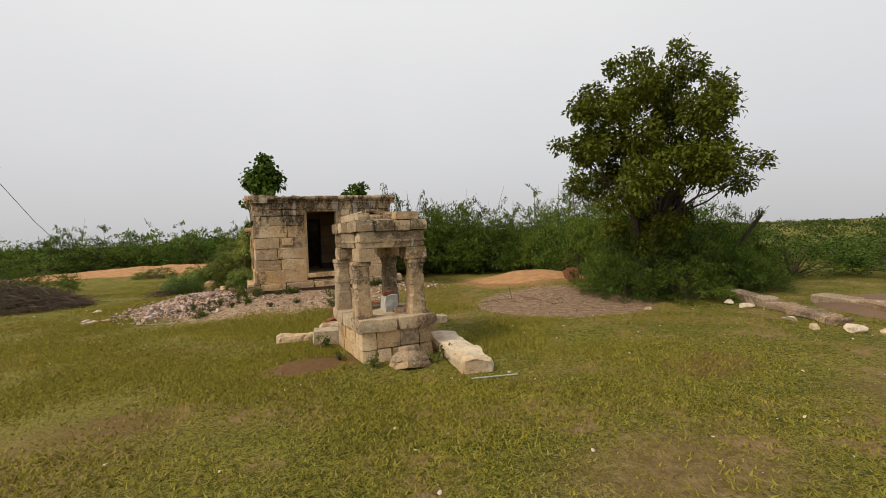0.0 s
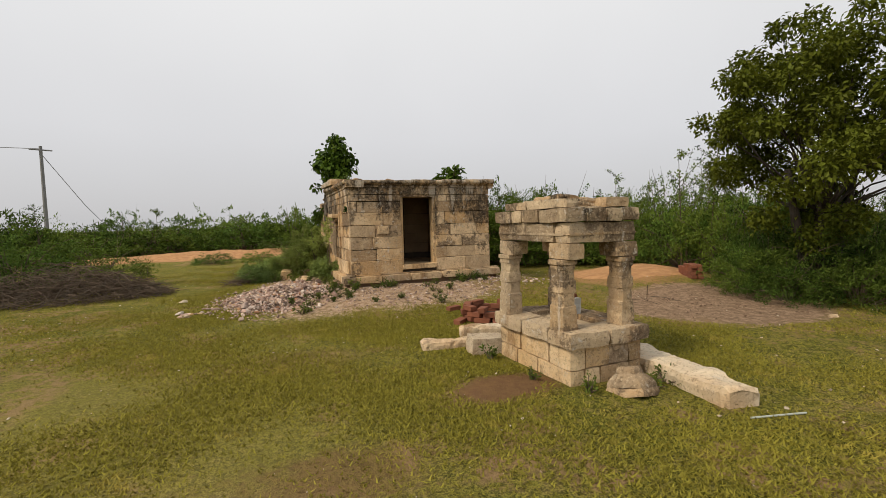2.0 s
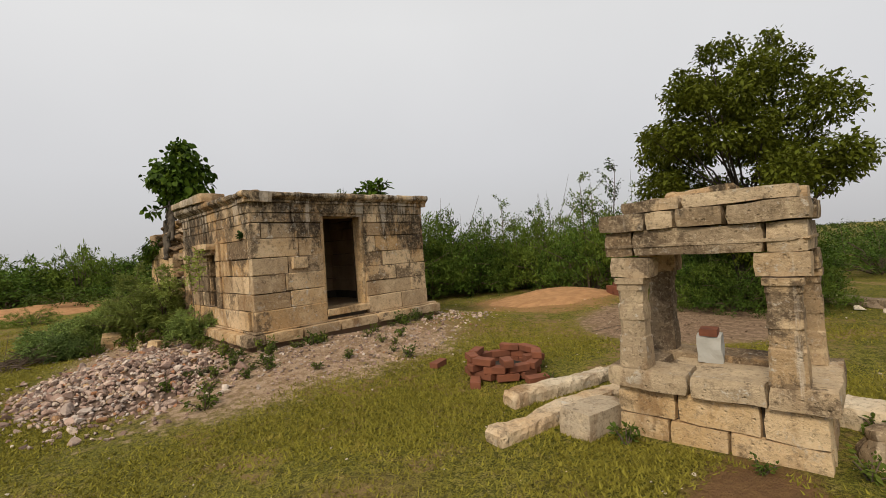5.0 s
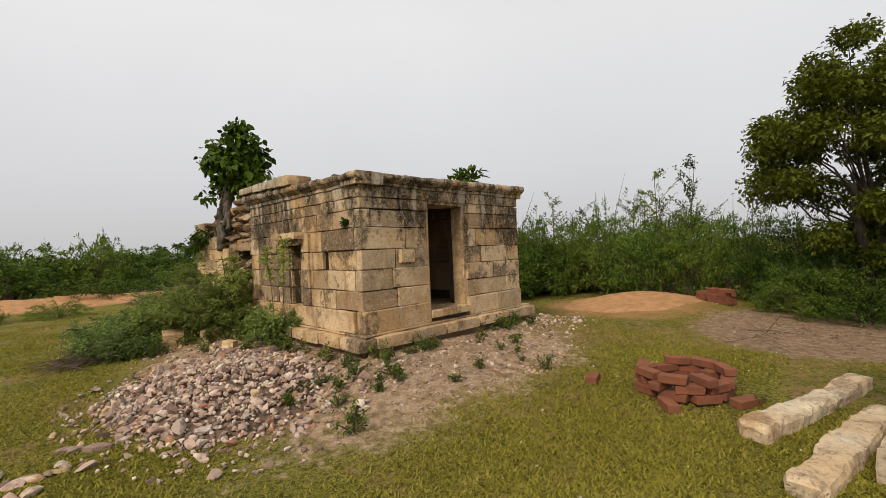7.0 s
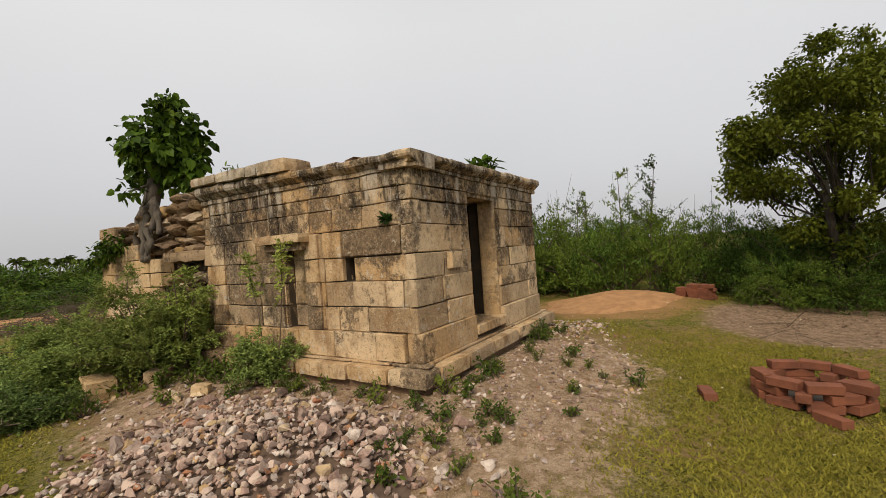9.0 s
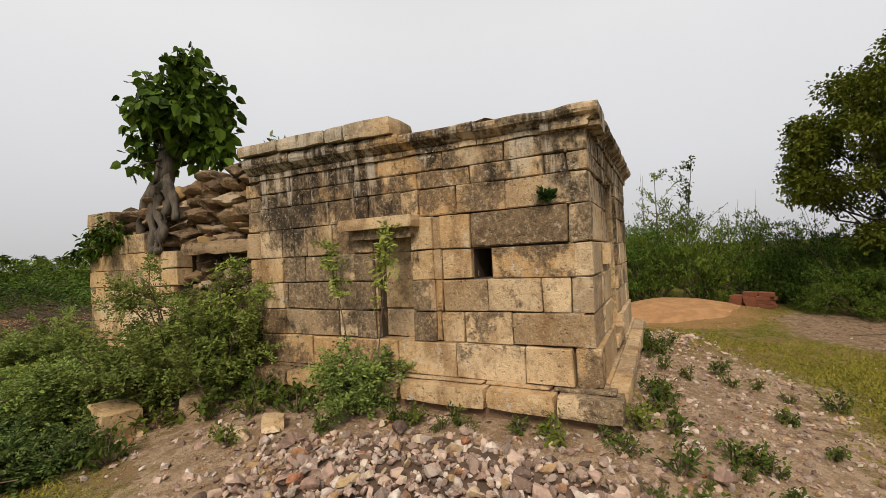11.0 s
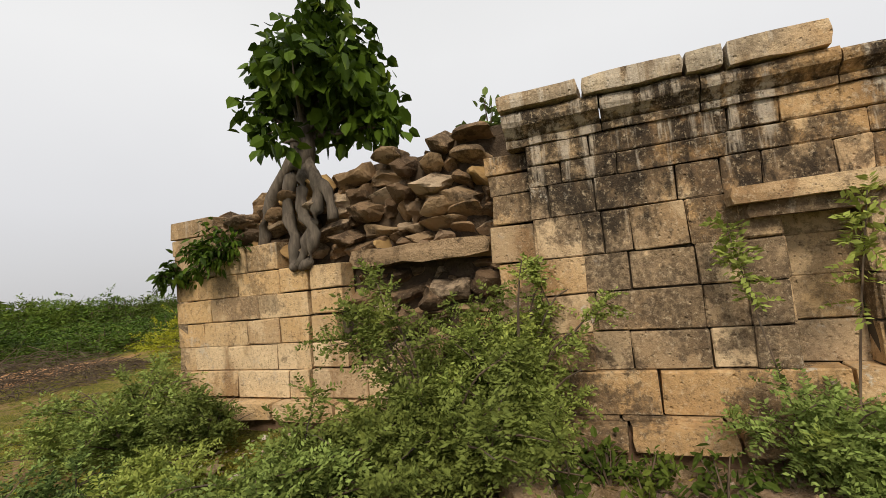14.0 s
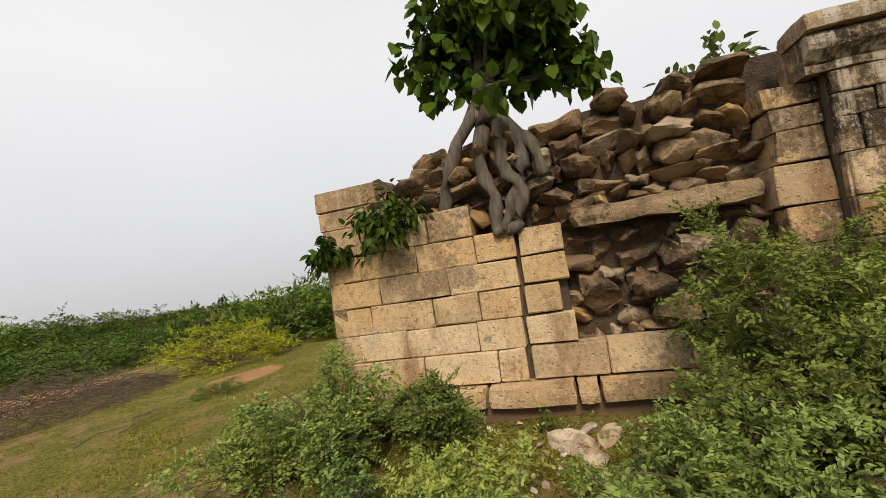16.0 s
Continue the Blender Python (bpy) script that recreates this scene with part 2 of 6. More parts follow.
def block(bm, lo, hi, bevel=0.012, jit=0.0, m=None):
    """A dressed block with chamfered edges between two corners."""
    lo, hi = Vector(lo), Vector(hi)
    c, d = (lo + hi) / 2, (hi - lo)
    r = bmesh.ops.create_cube(bm, size=1.0)
    vs = r["verts"]
    for v in vs:
        v.co = Vector((v.co.x * d.x, v.co.y * d.y, v.co.z * d.z)) + c
        if jit:
            v.co += Vector((random.uniform(-jit, jit), random.uniform(-jit, jit), random.uniform(-jit, jit)))
    b = min(bevel, min(d) * 0.4)
    if b > 0:
        r = bmesh.ops.bevel(bm, geom=list({e for v in vs for e in v.link_edges}), offset=b, segments=1, affect="EDGES")
        vs = list({v for f in r["faces"] for v in f.verts} | {v for v in vs if v.is_valid})
        for v in vs if jit else ():
            v.co += Vector((random.uniform(-b, b), random.uniform(-b, b), random.uniform(-b, b))) * 0.55
    if m is not None:
        bmesh.ops.transform(bm, matrix=m, verts=[v for v in vs if v.is_valid])
    return bm


def stone_piece(name, lo, hi, material, parent, bevel=0.007, jit=0.006, label="", m=None):
    return part(name, block(bmesh.new(), lo, hi, bevel, jit, m), material, parent, label)


def rough_block(lo, hi, cuts=4, amp=0.02, seed=0, m=None, freq=4.0):
    """A worn, uneven block: subdivided, rounded and displaced by noise."""
    bm = bmesh.new()
    lo, hi = Vector(lo), Vector(hi)
    c, d = (lo + hi) / 2, hi - lo
    bmesh.ops.create_cube(bm, size=1.0)
    bmesh.ops.subdivide_edges(bm, edges=bm.edges[:], cuts=cuts, use_grid_fill=True)
    for v in bm.verts:
        p = v.co * 2
        k = 1 - 0.02 * (abs(p.x * p.y) + abs(p.y * p.z) + abs(p.x * p.z))
        q = Vector((v.co.x * d.x, v.co.y * d.y, v.co.z * d.z)) * k + c
        q += Vector(noise.noise_vector(q * freq + Vector((seed, seed * 2.3, 0)))) * amp
        q += Vector(noise.noise_vector(q * freq * 3.5 + Vector((seed, 7, seed)))) * amp * 0.4
        v.co = q
    if m is not None:
        bmesh.ops.transform(bm, matrix=m, verts=bm.verts)
    return bm


def rock_mesh(name, seed, flat=0.7, sub=2, amp=0.28):
    bm = bmesh.new()
    bmesh.ops.create_icosphere(bm, subdivisions=sub, radius=0.5)
    rs = random.Random(seed)
    planes = [(Vector((rs.gauss(0, 1), rs.gauss(0, 1), rs.gauss(0, 1))).normalized(), rs.uniform(0.17, 0.36)) for _ in range(10)]
    for v in bm.verts:
        p = v.co.copy()
        for n, d in planes:
            o = p.dot(n) - d
            if o > 0:
                p -= n * o
        p += Vector(noise.noise_vector(p * 3 + Vector((seed * 3.1, 0, 0)))) * amp * 0.12
        v.co = Vector((p.x, p.y, p.z * flat))
    me = bpy.data.meshes.new(name)
    bm.to_mesh(me)
    bm.free()
    return me


def tube(points, radii, sides=6, verts=None, faces=None):
    """A tapered tube along points; appends to verts and faces."""
    verts = [] if verts is None else verts
    faces = [] if faces is None else faces
    pts = [Vector(p) for p in points]
    start = len(verts)
    for i, p in enumerate(pts):
        d = (pts[min(i + 1, len(pts) - 1)] - pts[max(i - 1, 0)])
        d = d.normalized() if d.length > 1e-6 else Vector((0, 0, 1))
        a = d.orthogonal().normalized() if abs(d.z) > 0.95 else d.cross(Vector((0, 0, 1))).normalized()
        b = d.cross(a)
        for s in range(sides):
            t = 2 * math.pi * s / sides
            verts.append(tuple(p + (a * math.cos(t) + b * math.sin(t)) * radii[i]))
    for i in range(len(pts) - 1):
        for s in range(sides):
            q = start + i * sides
            faces.append((q + s, q + (s + 1) % sides, q + sides + (s + 1) % sides, q + sides + s))
    faces.append(tuple(start + s for s in reversed(range(sides))))
    faces.append(tuple(start + (len(pts) - 1) * sides + s for s in range(sides)))
    return verts, faces


def leaves(rng, centres, axes, size, width=0.5, fold=0.25, size_var=0.35, droop=0.0, level=1.2):
    """Folded leaf blades (four points, two triangles each) at centres, pointing along axes."""
    n = len(centres)
    ax = axes / np.maximum(np.linalg.norm(axes, axis=1, keepdims=True), 1e-6)
    r = rng.normal(size=(n, 3))
    r[:, 2] += level
    side = np.cross(ax, r)
    side /= np.maximum(np.linalg.norm(side, axis=1, keepdims=True), 1e-6)
    up = np.cross(side, ax)
    s = size * (1 + size_var * rng.uniform(-1, 1, (n, 1)))
    base, tip = centres, centres + ax * s - np.array([0, 0, 1]) * droop * s
    mid = centres + ax * s * 0.45
    lf, rt = mid + side * s * width * 0.5 + up * s * fold * 0.3, mid - side * s * width * 0.5 + up * s * fold * 0.3
    v = np.stack([base, lf, tip, rt], 1).reshape(-1, 3)
    i = np.arange(n)[:, None] * 4
    f = np.concatenate([i + [0, 1, 2], i + [0, 2, 3]], 1).reshape(-1, 3)
    return v, f


def broad_leaves(rng, centres, axes, size, width=0.7, fold=0.25, size_var=0.35, droop=0.2):
    """Rounded leaves with a pointed tip: six points, two halves folded along the midrib."""
    n = len(centres)
    ax = axes / np.maximum(np.linalg.norm(axes, axis=1, keepdims=True), 1e-6)
    r = rng.normal(size=(n, 3)) * 0.7
    r[:, 2] += 1.0
    side = np.cross(ax, r)
    side /= np.maximum(np.linalg.norm(side, axis=1, keepdims=True), 1e-6)
    up = np.cross(side, ax)
    s = size * (1 + size_var * rng.uniform(-1, 1, (n, 1)))
    pts = [centres]
    for t, w in ((0.22, 0.42), (0.6, 0.4), (1.0, 0.0), (0.6, -0.4), (0.22, -0.42)):
        pts.append(centres + ax * s * t + side * s * width * w * 1.15 + up * s * fold * abs(w) * 0.6 - np.array([0, 0, 1]) * droop * s * t * t)
    v = np.stack(pts, 1).reshape(-1, 3)
    i = np.arange(n)[:, None] * 6
    f = np.concatenate([i + [0, 1, 2, 3], i + [0, 3, 4, 5]], 1).reshape(-1, 4)
    return v, f


def fronds(rng, centres, axes, length, pairs=5, leaflet=0.35):
    """Feathery compound leaves: pairs of small leaflets along a short stalk."""
    n = len(centres)
    ax = axes / np.maximum(np.linalg.norm(axes, axis=1, keepdims=True), 1e-6)
    r = rng.normal(size=(n, 3)) * 0.5
    r[:, 2] += 1.2
    side = np.cross(ax, r)
    side /= np.maximum(np.linalg.norm(side, axis=1, keepdims=True), 1e-6)
    ln = length * rng.uniform(0.7, 1.3, (n, 1))
    cs, ds = [], []
    for p in range(pairs):
        u = (p + 0.6) / pairs
        at = centres + ax * ln * u - np.array([0, 0, 1]) * ln * 0.25 * u * u
        for sg in (-1, 1):
            cs.append(at)
            ds.append(side * sg + ax * 0.55 + rng.normal(size=(n, 3)) * 0.12)
    return leaves(rng, np.concatenate(cs), np.concatenate(ds), length * leaflet, 0.5, 0.1, 0.3)


# ---- ground ----
def sm(x, a, b):
    t = np.clip((x - a) / (b - a), 0, 1)
    return t * t * (3 - 2 * t)


def rise(x, y):
    """Height of the ground: a gentle rise towards the shrine."""
    x, y = np.asarray(x, float), np.asarray(y, float)
    dx = np.maximum(np.maximum(0.3 - x, x - 3.45), 0)
    dy = np.maximum(np.maximum(10.35 - y, y - 17.3), 0)
    d = np.hypot(dx, dy)
    z = 0.09 * sm(y, -1, 4) + 0.235 * np.exp(-((d / 1.25) ** 2))
    z = z + 0.2 * np.exp(-(((x - 7.3) / 1.5) ** 2) - ((y - 9.3) / 1.7) ** 2)
    z = z + 0.015 * np.sin(x * 1.7 + 0.4) * np.cos(y * 1.3) + 0.008 * np.sin(x * 4.1 + y * 3.3)
    far = np.hypot(x, y - 8)
    return z + 0.25 * sm(far, 25, 80) * np.sin(x * 0.05 + 1) * np.cos(y * 0.04)


def ground_z(x, y):
    return float(rise(x, y))


def ground_material():
    k = Mat("turf_and_soil")
    big, mid, fine, tiny = k.noise(0.35, 4), k.noise(1.6, 5), k.noise(9, 5, 0.65), k.noise(70, 3, 0.7)
    grass = k.mix(k.remap(mid, 0.35, 0.65), (0.185, 0.18, 0.024), (0.29, 0.255, 0.045))
    grass = k.mix(k.remap(fine, 0.45, 0.68, 0, 0.85), grass, (0.31, 0.25, 0.075))
    grass = k.mix(k.remap(k.noise(24, 5, 0.75), 0.48, 0.58, 0, 0.8), grass, (0.055, 0.057, 0.012))
    grass = k.mix(k.remap(tiny, 0.46, 0.6, 0, 0.75), grass, (0.035, 0.04, 0.009))
    soil = k.mix(k.remap(fine, 0.3, 0.7), (0.19, 0.115, 0.055), (0.31, 0.2, 0.105))
    bare = k.math("MULTIPLY", k.remap(k.math("ADD", k.math("MULTIPLY", big, 0.5), k.math("MULTIPLY", mid, 0.6)), 0.545, 0.65), k.remap(fine, 0.4, 0.56, 0.0, 0.9))
    c = k.mix(bare, grass, soil)

    def blot(c, x, y, rx, ry, colour, soft=0.5, wob=0.45, amount=1.0):
        n = k.n.new("ShaderNodeVectorMath")
        n.operation = "SUBTRACT"
        k.l.new(k.pos, n.inputs[0])
        n.inputs[1].default_value = (x, y, 0)
        q = k.stretch((1 / rx, 1 / ry, 0), n.outputs[0])
        ln = k.n.new("ShaderNodeVectorMath")
        ln.operation = "LENGTH"
        k.l.new(q, ln.inputs[0])
        d = k.math("ADD", ln.outputs["Value"], k.math("MULTIPLY", k.math("SUBTRACT", fine, 0.5), wob * 2))
        d = k.math("ADD", d, k.math("MULTIPLY", k.math("SUBTRACT", mid, 0.5), wob * 2))
        return k.mix(k.remap(d, 1 - soft / 2, 1 + soft / 2, amount, 0.0), c, colour)

    dust = k.mix(k.remap(fine, 0.4, 0.6), (0.48, 0.345, 0.23), (0.32, 0.215, 0.13))
    dust = k.mix(k.remap(k.noise(30, 5, 0.75), 0.5, 0.62, 0, 0.6), dust, (0.23, 0.15, 0.09))
    dust = k.mix(k.remap(k.noise(45, 4, 0.7), 0.58, 0.68, 0, 0.8), dust, (0.64, 0.5, 0.38))
    brown = k.mix(k.remap(fine, 0.38, 0.62), (0.38, 0.26, 0.17), (0.24, 0.16, 0.1))
    brown = k.mix(k.remap(k.noise(26, 5, 0.75), 0.5, 0.62, 0, 0.6), brown, (0.11, 0.07, 0.045))
    red = k.mix(k.remap(fine, 0.3, 0.7), (0.22, 0.12, 0.06), (0.16, 0.085, 0.045))
    sand = k.mix(k.remap(mid, 0.3, 0.7), (0.44, 0.24, 0.115), (0.36, 0.19, 0.09))
    c = blot(c, -2.6, 4.8, 1.9, 2.8, (0.34, 0.28, 0.08), 1.6, 0.8, 0.35)
    c = blot(c, 1.2, 9.7, 2.0, 0.95, dust, 0.6, 0.95)
    c = blot(c, -0.5, 11.6, 1.0, 2.6, dust, 0.6, 0.6)
    c = blot(c, 5.75, 6.8, 1.75, 1.6, brown, 0.25, 0.3)
    c = blot(c, 0.62, 4.98, 0.5, 0.3, red, 0.7, 0.5, 0.9)
    c = blot(c, 4.3, 2.9, 0.5, 0.3, red, 0.7, 0.5, 0.8)
    c = blot(c, 2.3, 1.7, 0.7, 0.4, soil, 1.2, 0.9, 0.6)
    c = blot(c, 5.6, 1.5, 0.9, 0.5, soil, 1.2, 0.9, 0.7)
    c = blot(c, -0.9, 4.2, 0.5, 0.3, red, 0.9, 0.7, 0.55)
    c = blot(c, -1.2, 6.6, 0.8, 0.35, soil, 0.9, 0.7, 0.6)
    c = blot(c, -3.0, 26.6, 9.0, 1.7, sand, 0.2, 0.2)
    c = blot(c, 4.0, 21.5, 1.0, 0.55, sand, 0.3, 0.3)
    c = blot(c, 7.2, 10.1, 1.9, 1.7, sand, 0.4, 0.4, 0.8)
    c = blot(c, -2.0, 3.6, 1.1, 0.7, soil, 1.2, 0.9, 0.7)
    h = k.math("ADD", k.math("MULTIPLY", fine, 0.6), k.math("ADD", k.math("MULTIPLY", tiny, 0.5), k.noise(24, 5, 0.75)))
    return k.done(c, 0.95, h, 1.0, 0.035, 0.1)


def make_ground():
    u = np.linspace(-1, 1, 221)
    s = 9 * u + 1600 * np.sign(u) * np.abs(u) ** 7
    gx, gy = np.meshgrid(s, s + 8.0)
    v = np.stack([gx, gy, rise(gx, gy)], -1).reshape(-1, 3)
    n = len(s)
    i = (np.arange(n - 1)[:, None] * n + np.arange(n - 1)[None]).reshape(-1, 1)
    me = arrays("ground", v, i + np.array([[0, 1, n + 1, n]]))
    tagged(link("ground", me, ground_material(), smooth=True), "short patchy green turf over reddish brown soil", "ground", kind="structure")


make_ground()

# ---- shrine ----
COURSES = (0.56, 0.83, 1.07, 1.32, 1.56, 1.83, 2.05, 2.19, 2.34)
X0, X1, Y0, Y1, YB = 0.30, 3.45, 10.46, 13.60, 17.26
shrine = thing("ruined_shrine", "small ruined sandstone shrine with moulded cornice and rubble-filled rear", "shrine", (1.9, 13.8, 0.4))
shrine.matrix_world = pose(0, 0, 0)  # parts carry world places


def slab(name, lo, hi, material, parent, label="", bevel=0.0):
    return part(name, block(bmesh.new(), lo, hi, bevel), material, parent, label)


# wall cores, behind the facing blocks
G = 0.05
DX0, DX1, DZ0, DZ1 = 1.38, 2.15, 0.72, 2.20
T = 0.42
HOLE = (11.18, 11.34, 1.32, 1.55)


def core(name, boxes, label=""):
    bm = bmesh.new()
    for lo, hi in boxes:
        block(bm, lo, hi, 0)
    return part(name, bm, CORE, shrine, label)


wall_s = core("front_wall", [((X0 + G, Y0 + G, 0.4), (DX0 - G, Y0 + T, 2.345)), ((DX1 + G, Y0 + G, 0.4), (X1 - G, Y0 + T, 2.345)),
                             ((DX0 - G, Y0 + G, DZ1 + G), (DX1 + G, Y0 + T, 2.345)), ((DX0 - G, Y0 + G, 0.4), (DX1 + G, Y0 + T, DZ0 - G))])
wall_w = core("side_wall", [((X0 + G, Y0 + T, 0.4), (X0 + T, HOLE[0], 2.345)), ((X0 + G, HOLE[1], 0.4), (X0 + T, 11.875, 2.345)), ((X0 + G, 12.225, 0.4), (X0 + T, Y1, 2.345)), ((X0 + 0.2, 11.87, 0.4), (X0 + T, 12.23, 1.78)), ((X0 + G, 11.87, 1.77), (X0 + T, 12.23, 2.345)), ((X0 + G, 11.87, 0.4), (X0 + T, 12.23, 0.8)),
                            ((X0 + G, HOLE[0], 0.4), (X0 + T, HOLE[1], HOLE[2])), ((X0 + G, HOLE[0], HOLE[3]), (X0 + T, HOLE[1], 2.345))])
wall_e = core("far_side_wall", [((X1 - T, Y0 + T, 0.4), (X1 - G, YB, 2.345)), ((2.78, Y0 + T, 0.4), (X1 - T, 12.5, 2.345))])
wall_n = core("rear_wall", [((X0 + T + 0.3, YB - 0.5, 0.4), (X1 - T, YB - G, 2.0))])
partition = core("partition_wall", [((X0 + T, 12.5, 0.4), (1.45, 12.9, 2.345)), ((2.05, 12.5, 0.4), (X1 - T, 12.9, 2.345)), ((1.45, 12.5, 1.95), (2.05, 12.9, 2.345))])


def course_blocks(parent, axis, face, z0, z1, edges, depth=0.14, proud=0.0, material=STONE, sign=1, gap=0.0035, skip=()):
    """One course of facing blocks. axis 'y': a wall along y whose face is at x=face; sign: +1 if the wall's inside lies towards plus."""
    for a, b in zip(edges[:-1], edges[1:]):
        if any(s[0] - 0.01 <= a and b <= s[1] + 0.01 for s in skip):
            continue
        p = proud + random.uniform(-0.005, 0.005)
        f0, f1 = sorted((face - sign * p, face + sign * depth))
        g = gap * random.uniform(0.4, 1.6)
        lo, hi = ((f0, a + g, z0 + g), (f1, b - g, z1 - g)) if axis == "y" else ((a + g, f0, z0 + g), (b - g, f1, z1 - g))
        stone_piece("stone_block", lo, hi, material, parent)


WEST = [
    [10.95, 11.50, 12.02, 12.95],
    [10.54, 11.04, 11.42, 11.62, 11.88, 12.22, 12.37, 12.65, 13.08],
    [10.81, 11.22, 11.60, 11.88, 12.22, 12.40, 12.66, 13.26],
    [10.57, 11.18, 11.34, 11.60, 11.88, 12.22, 12.40, 12.67, 13.04, 13.46],
    [11.34, 11.60, 11.88, 12.22, 12.38, 12.69, 13.00, 13.17],
    [10.58, 11.05, 11.45, 11.79, 11.95, 12.29, 12.49, 12.72, 13.19, 13.48],
    [10.76, 11.33, 11.79, 12.15, 12.44, 13.04, 13.38],
    [10.60, 11.05, 11.55, 12.17, 12.42, 13.19],
]
for i, js in enumerate(WEST):
    z0, z1 = COURSES[i], COURSES[i + 1]
    skip = [(11.88, 12.22)] if 1 <= i <= 3 else []
    if i == 3:
        skip.append((11.18, 11.34))
    if i == 4:
        skip = [(11.88, 12.22)]
    course_blocks(wall_w, "y", X0, z0, z1, [Y0 + 0.15] + js + [Y1], proud=0.03 if i == 0 else 0.0, skip=skip)
# niche back
for z0, z1 in zip(COURSES[1:5], COURSES[2:5] + (1.76,)):
    stone_piece("niche_panel", (X0 + 0.14, 11.872, z0), (X0 + 0.21, 12.228, z1 - 0.004), STONE_FRESH, wall_w)
# shallow pilasters beside the niche and at the ends
for ya, yb in ((11.66, 11.86), (12.24, 12.44), (13.30, 13.585)):
    for z0, z1 in zip(COURSES[1:5], COURSES[2:6]):
        stone_piece("pilaster_block", (X0 - 0.03, ya, z0 + 0.004), (X0 + 0.03, yb, z1 - 0.004), STONE, wall_w)
part("lintel_band", rough_block((X0 - 0.1, 11.81, 1.67), (X0 + 0.06, 12.42, 1.757), 4, 0.008, 6), STONE, wall_w, "dark stained moulding under the niche lintel")
part("niche_lintel", rough_block((X0 - 0.17, 11.76, 1.755), (X0 + 0.08, 12.5, 1.85), 5, 0.01, 3), STONE_WHITE, wall_w, "projecting weathered pale lintel over the niche")

rs = random.Random(4)
FRONT_LEFT = [[], [0.83], [0.76], [0.82], [0.99], [0.45, 0.94], [0.9], [0.72]]
FRONT_RIGHT = [[2.84], [2.4, 3.1], [2.78], [2.5, 3.12], [2.36, 2.86], [2.7, 3.2], [2.42], [2.6, 3.05]]
for i in range(8):
    z0, z1 = COURSES[i], COURSES[i + 1]
    pr = 0.03 if i == 0 else 0.0
    if z0 < DZ1 - 0.05 and z1 > DZ0:
        left, right = [X0] + FRONT_LEFT[i] + [DX0], [DX1] + FRONT_RIGHT[i] + [X1]
        course_blocks(wall_s, "x", Y0, z0, z1, left, proud=pr)
        course_blocks(wall_s, "x", Y0, z0, z1, right, proud=pr)
    else:
        course_blocks(wall_s, "x", Y0, z0, z1, [X0, 0.9, 1.36, 2.16, 2.75, X1] if i else [X0, 0.95, 1.38, 2.15, 2.9, X1], proud=pr)
part("boss_stone", rough_block((0.86, Y0 - 0.06, 1.38), (1.09, Y0 + 0.05, 1.55), 3, 0.012, 8), STONE, wall_s, "rough projecting boss stone")
# door frame: deep jambs, lintel and sill
for xa, xb in ((DX0 - 0.02, DX0 + 0.05), (DX1 - 0.05, DX1 + 0.02)):
    part("door_jamb", block(bmesh.new(), (xa, Y0 + 0.03, DZ0), (xb, Y0 + 0.25, DZ1), 0.01, 0.003), STONE_FRESH, wall_s, "tall pale dressed door jamb")
stone_piece("door_lintel", (DX0 - 0.1, Y0 + 0.02, DZ1 - 0.05), (DX1 + 0.1, Y0 + T + 0.05, DZ1 + 0.06), STONE, wall_s)
stone_piece("door_sill", (DX0 + 0.004, Y0 - 0.045, DZ0 - 0.1), (DX1 - 0.004, Y0 + T + 0.05, DZ0), STONE_FRESH, wall_s)
# other faces
for i in range(8):
    z0, z1 = COURSES[i], COURSES[i + 1]
    y, es = Y0, [Y0]
    while y < YB - 0.9:
        y += rs.uniform(0.4, 0.8)
        es.append(y)
    course_blocks(wall_e, "y", X1, z0, z1, es + [YB], sign=-1)
    if z1 < 2.1:
        course_blocks(wall_n, "x", YB, z0, z1, [0.5, 1.1, 1.7, 2.3, 2.9, X1], sign=-1)
# inner faces of the chamber
for i in range(1, 8):
    z0, z1 = COURSES[i], COURSES[i + 1]
    course_blocks(wall_e, "y", 2.7, z0, z1, [Y0 + T, 11.1 + 0.2 * (i % 2), 11.7 + 0.15 * (i % 3), 12.5], material=INNER, depth=0.1)
    course_blocks(partition, "x", 12.47, z0, z1, [X0 + T, 1.45] if z0 < 1.9 else [X0 + T, 1.45, 2.05, X1 - T], material=INNER, depth=0.03)
    if z0 < 1.9:
        course_blocks(partition, "x", 12.47, z0, z1, [2.05, 2.76], material=INNER, depth=0.03)
slab("floor", (X0 + T, Y0 + T, 0.45), (X1 - T, YB - 0.5, 0.68), INNER, shrine, "dusty dark stone floor")

# plinth
plinth = core("plinth", [((X0 - 0.1, Y0 - 0.1, 0.1), (X1 + 0.1, Y1 + 0.1, 0.48)), ((0.42, Y1, 0.1), (X1, YB, 0.48))], "projecting stone plinth course")
plinth.data.materials.clear()
plinth.data.materials.append(SOIL_DARK)
es = [Y0 - 0.17, 10.72, 11.22, 11.95, 12.6, 13.15, 13.75]
for a, b in zip(es[:-1], es[1:]):
    part("plinth_stone", rough_block((X0 - 0.18, a + 0.004, 0.4), (X0 + 0.06, b - 0.004, 0.535), 4, 0.012, a), STONE, plinth)
    part("plinth_fillet", rough_block((X0 - 0.055, a + 0.05, 0.54), (X0 + 0.06, b + 0.04, 0.562), 3, 0.005, a + 2), STONE, plinth)
es = [X0 + 0.064, 0.9, 1.5, 2.2, 2.9, X1 + 0.18]
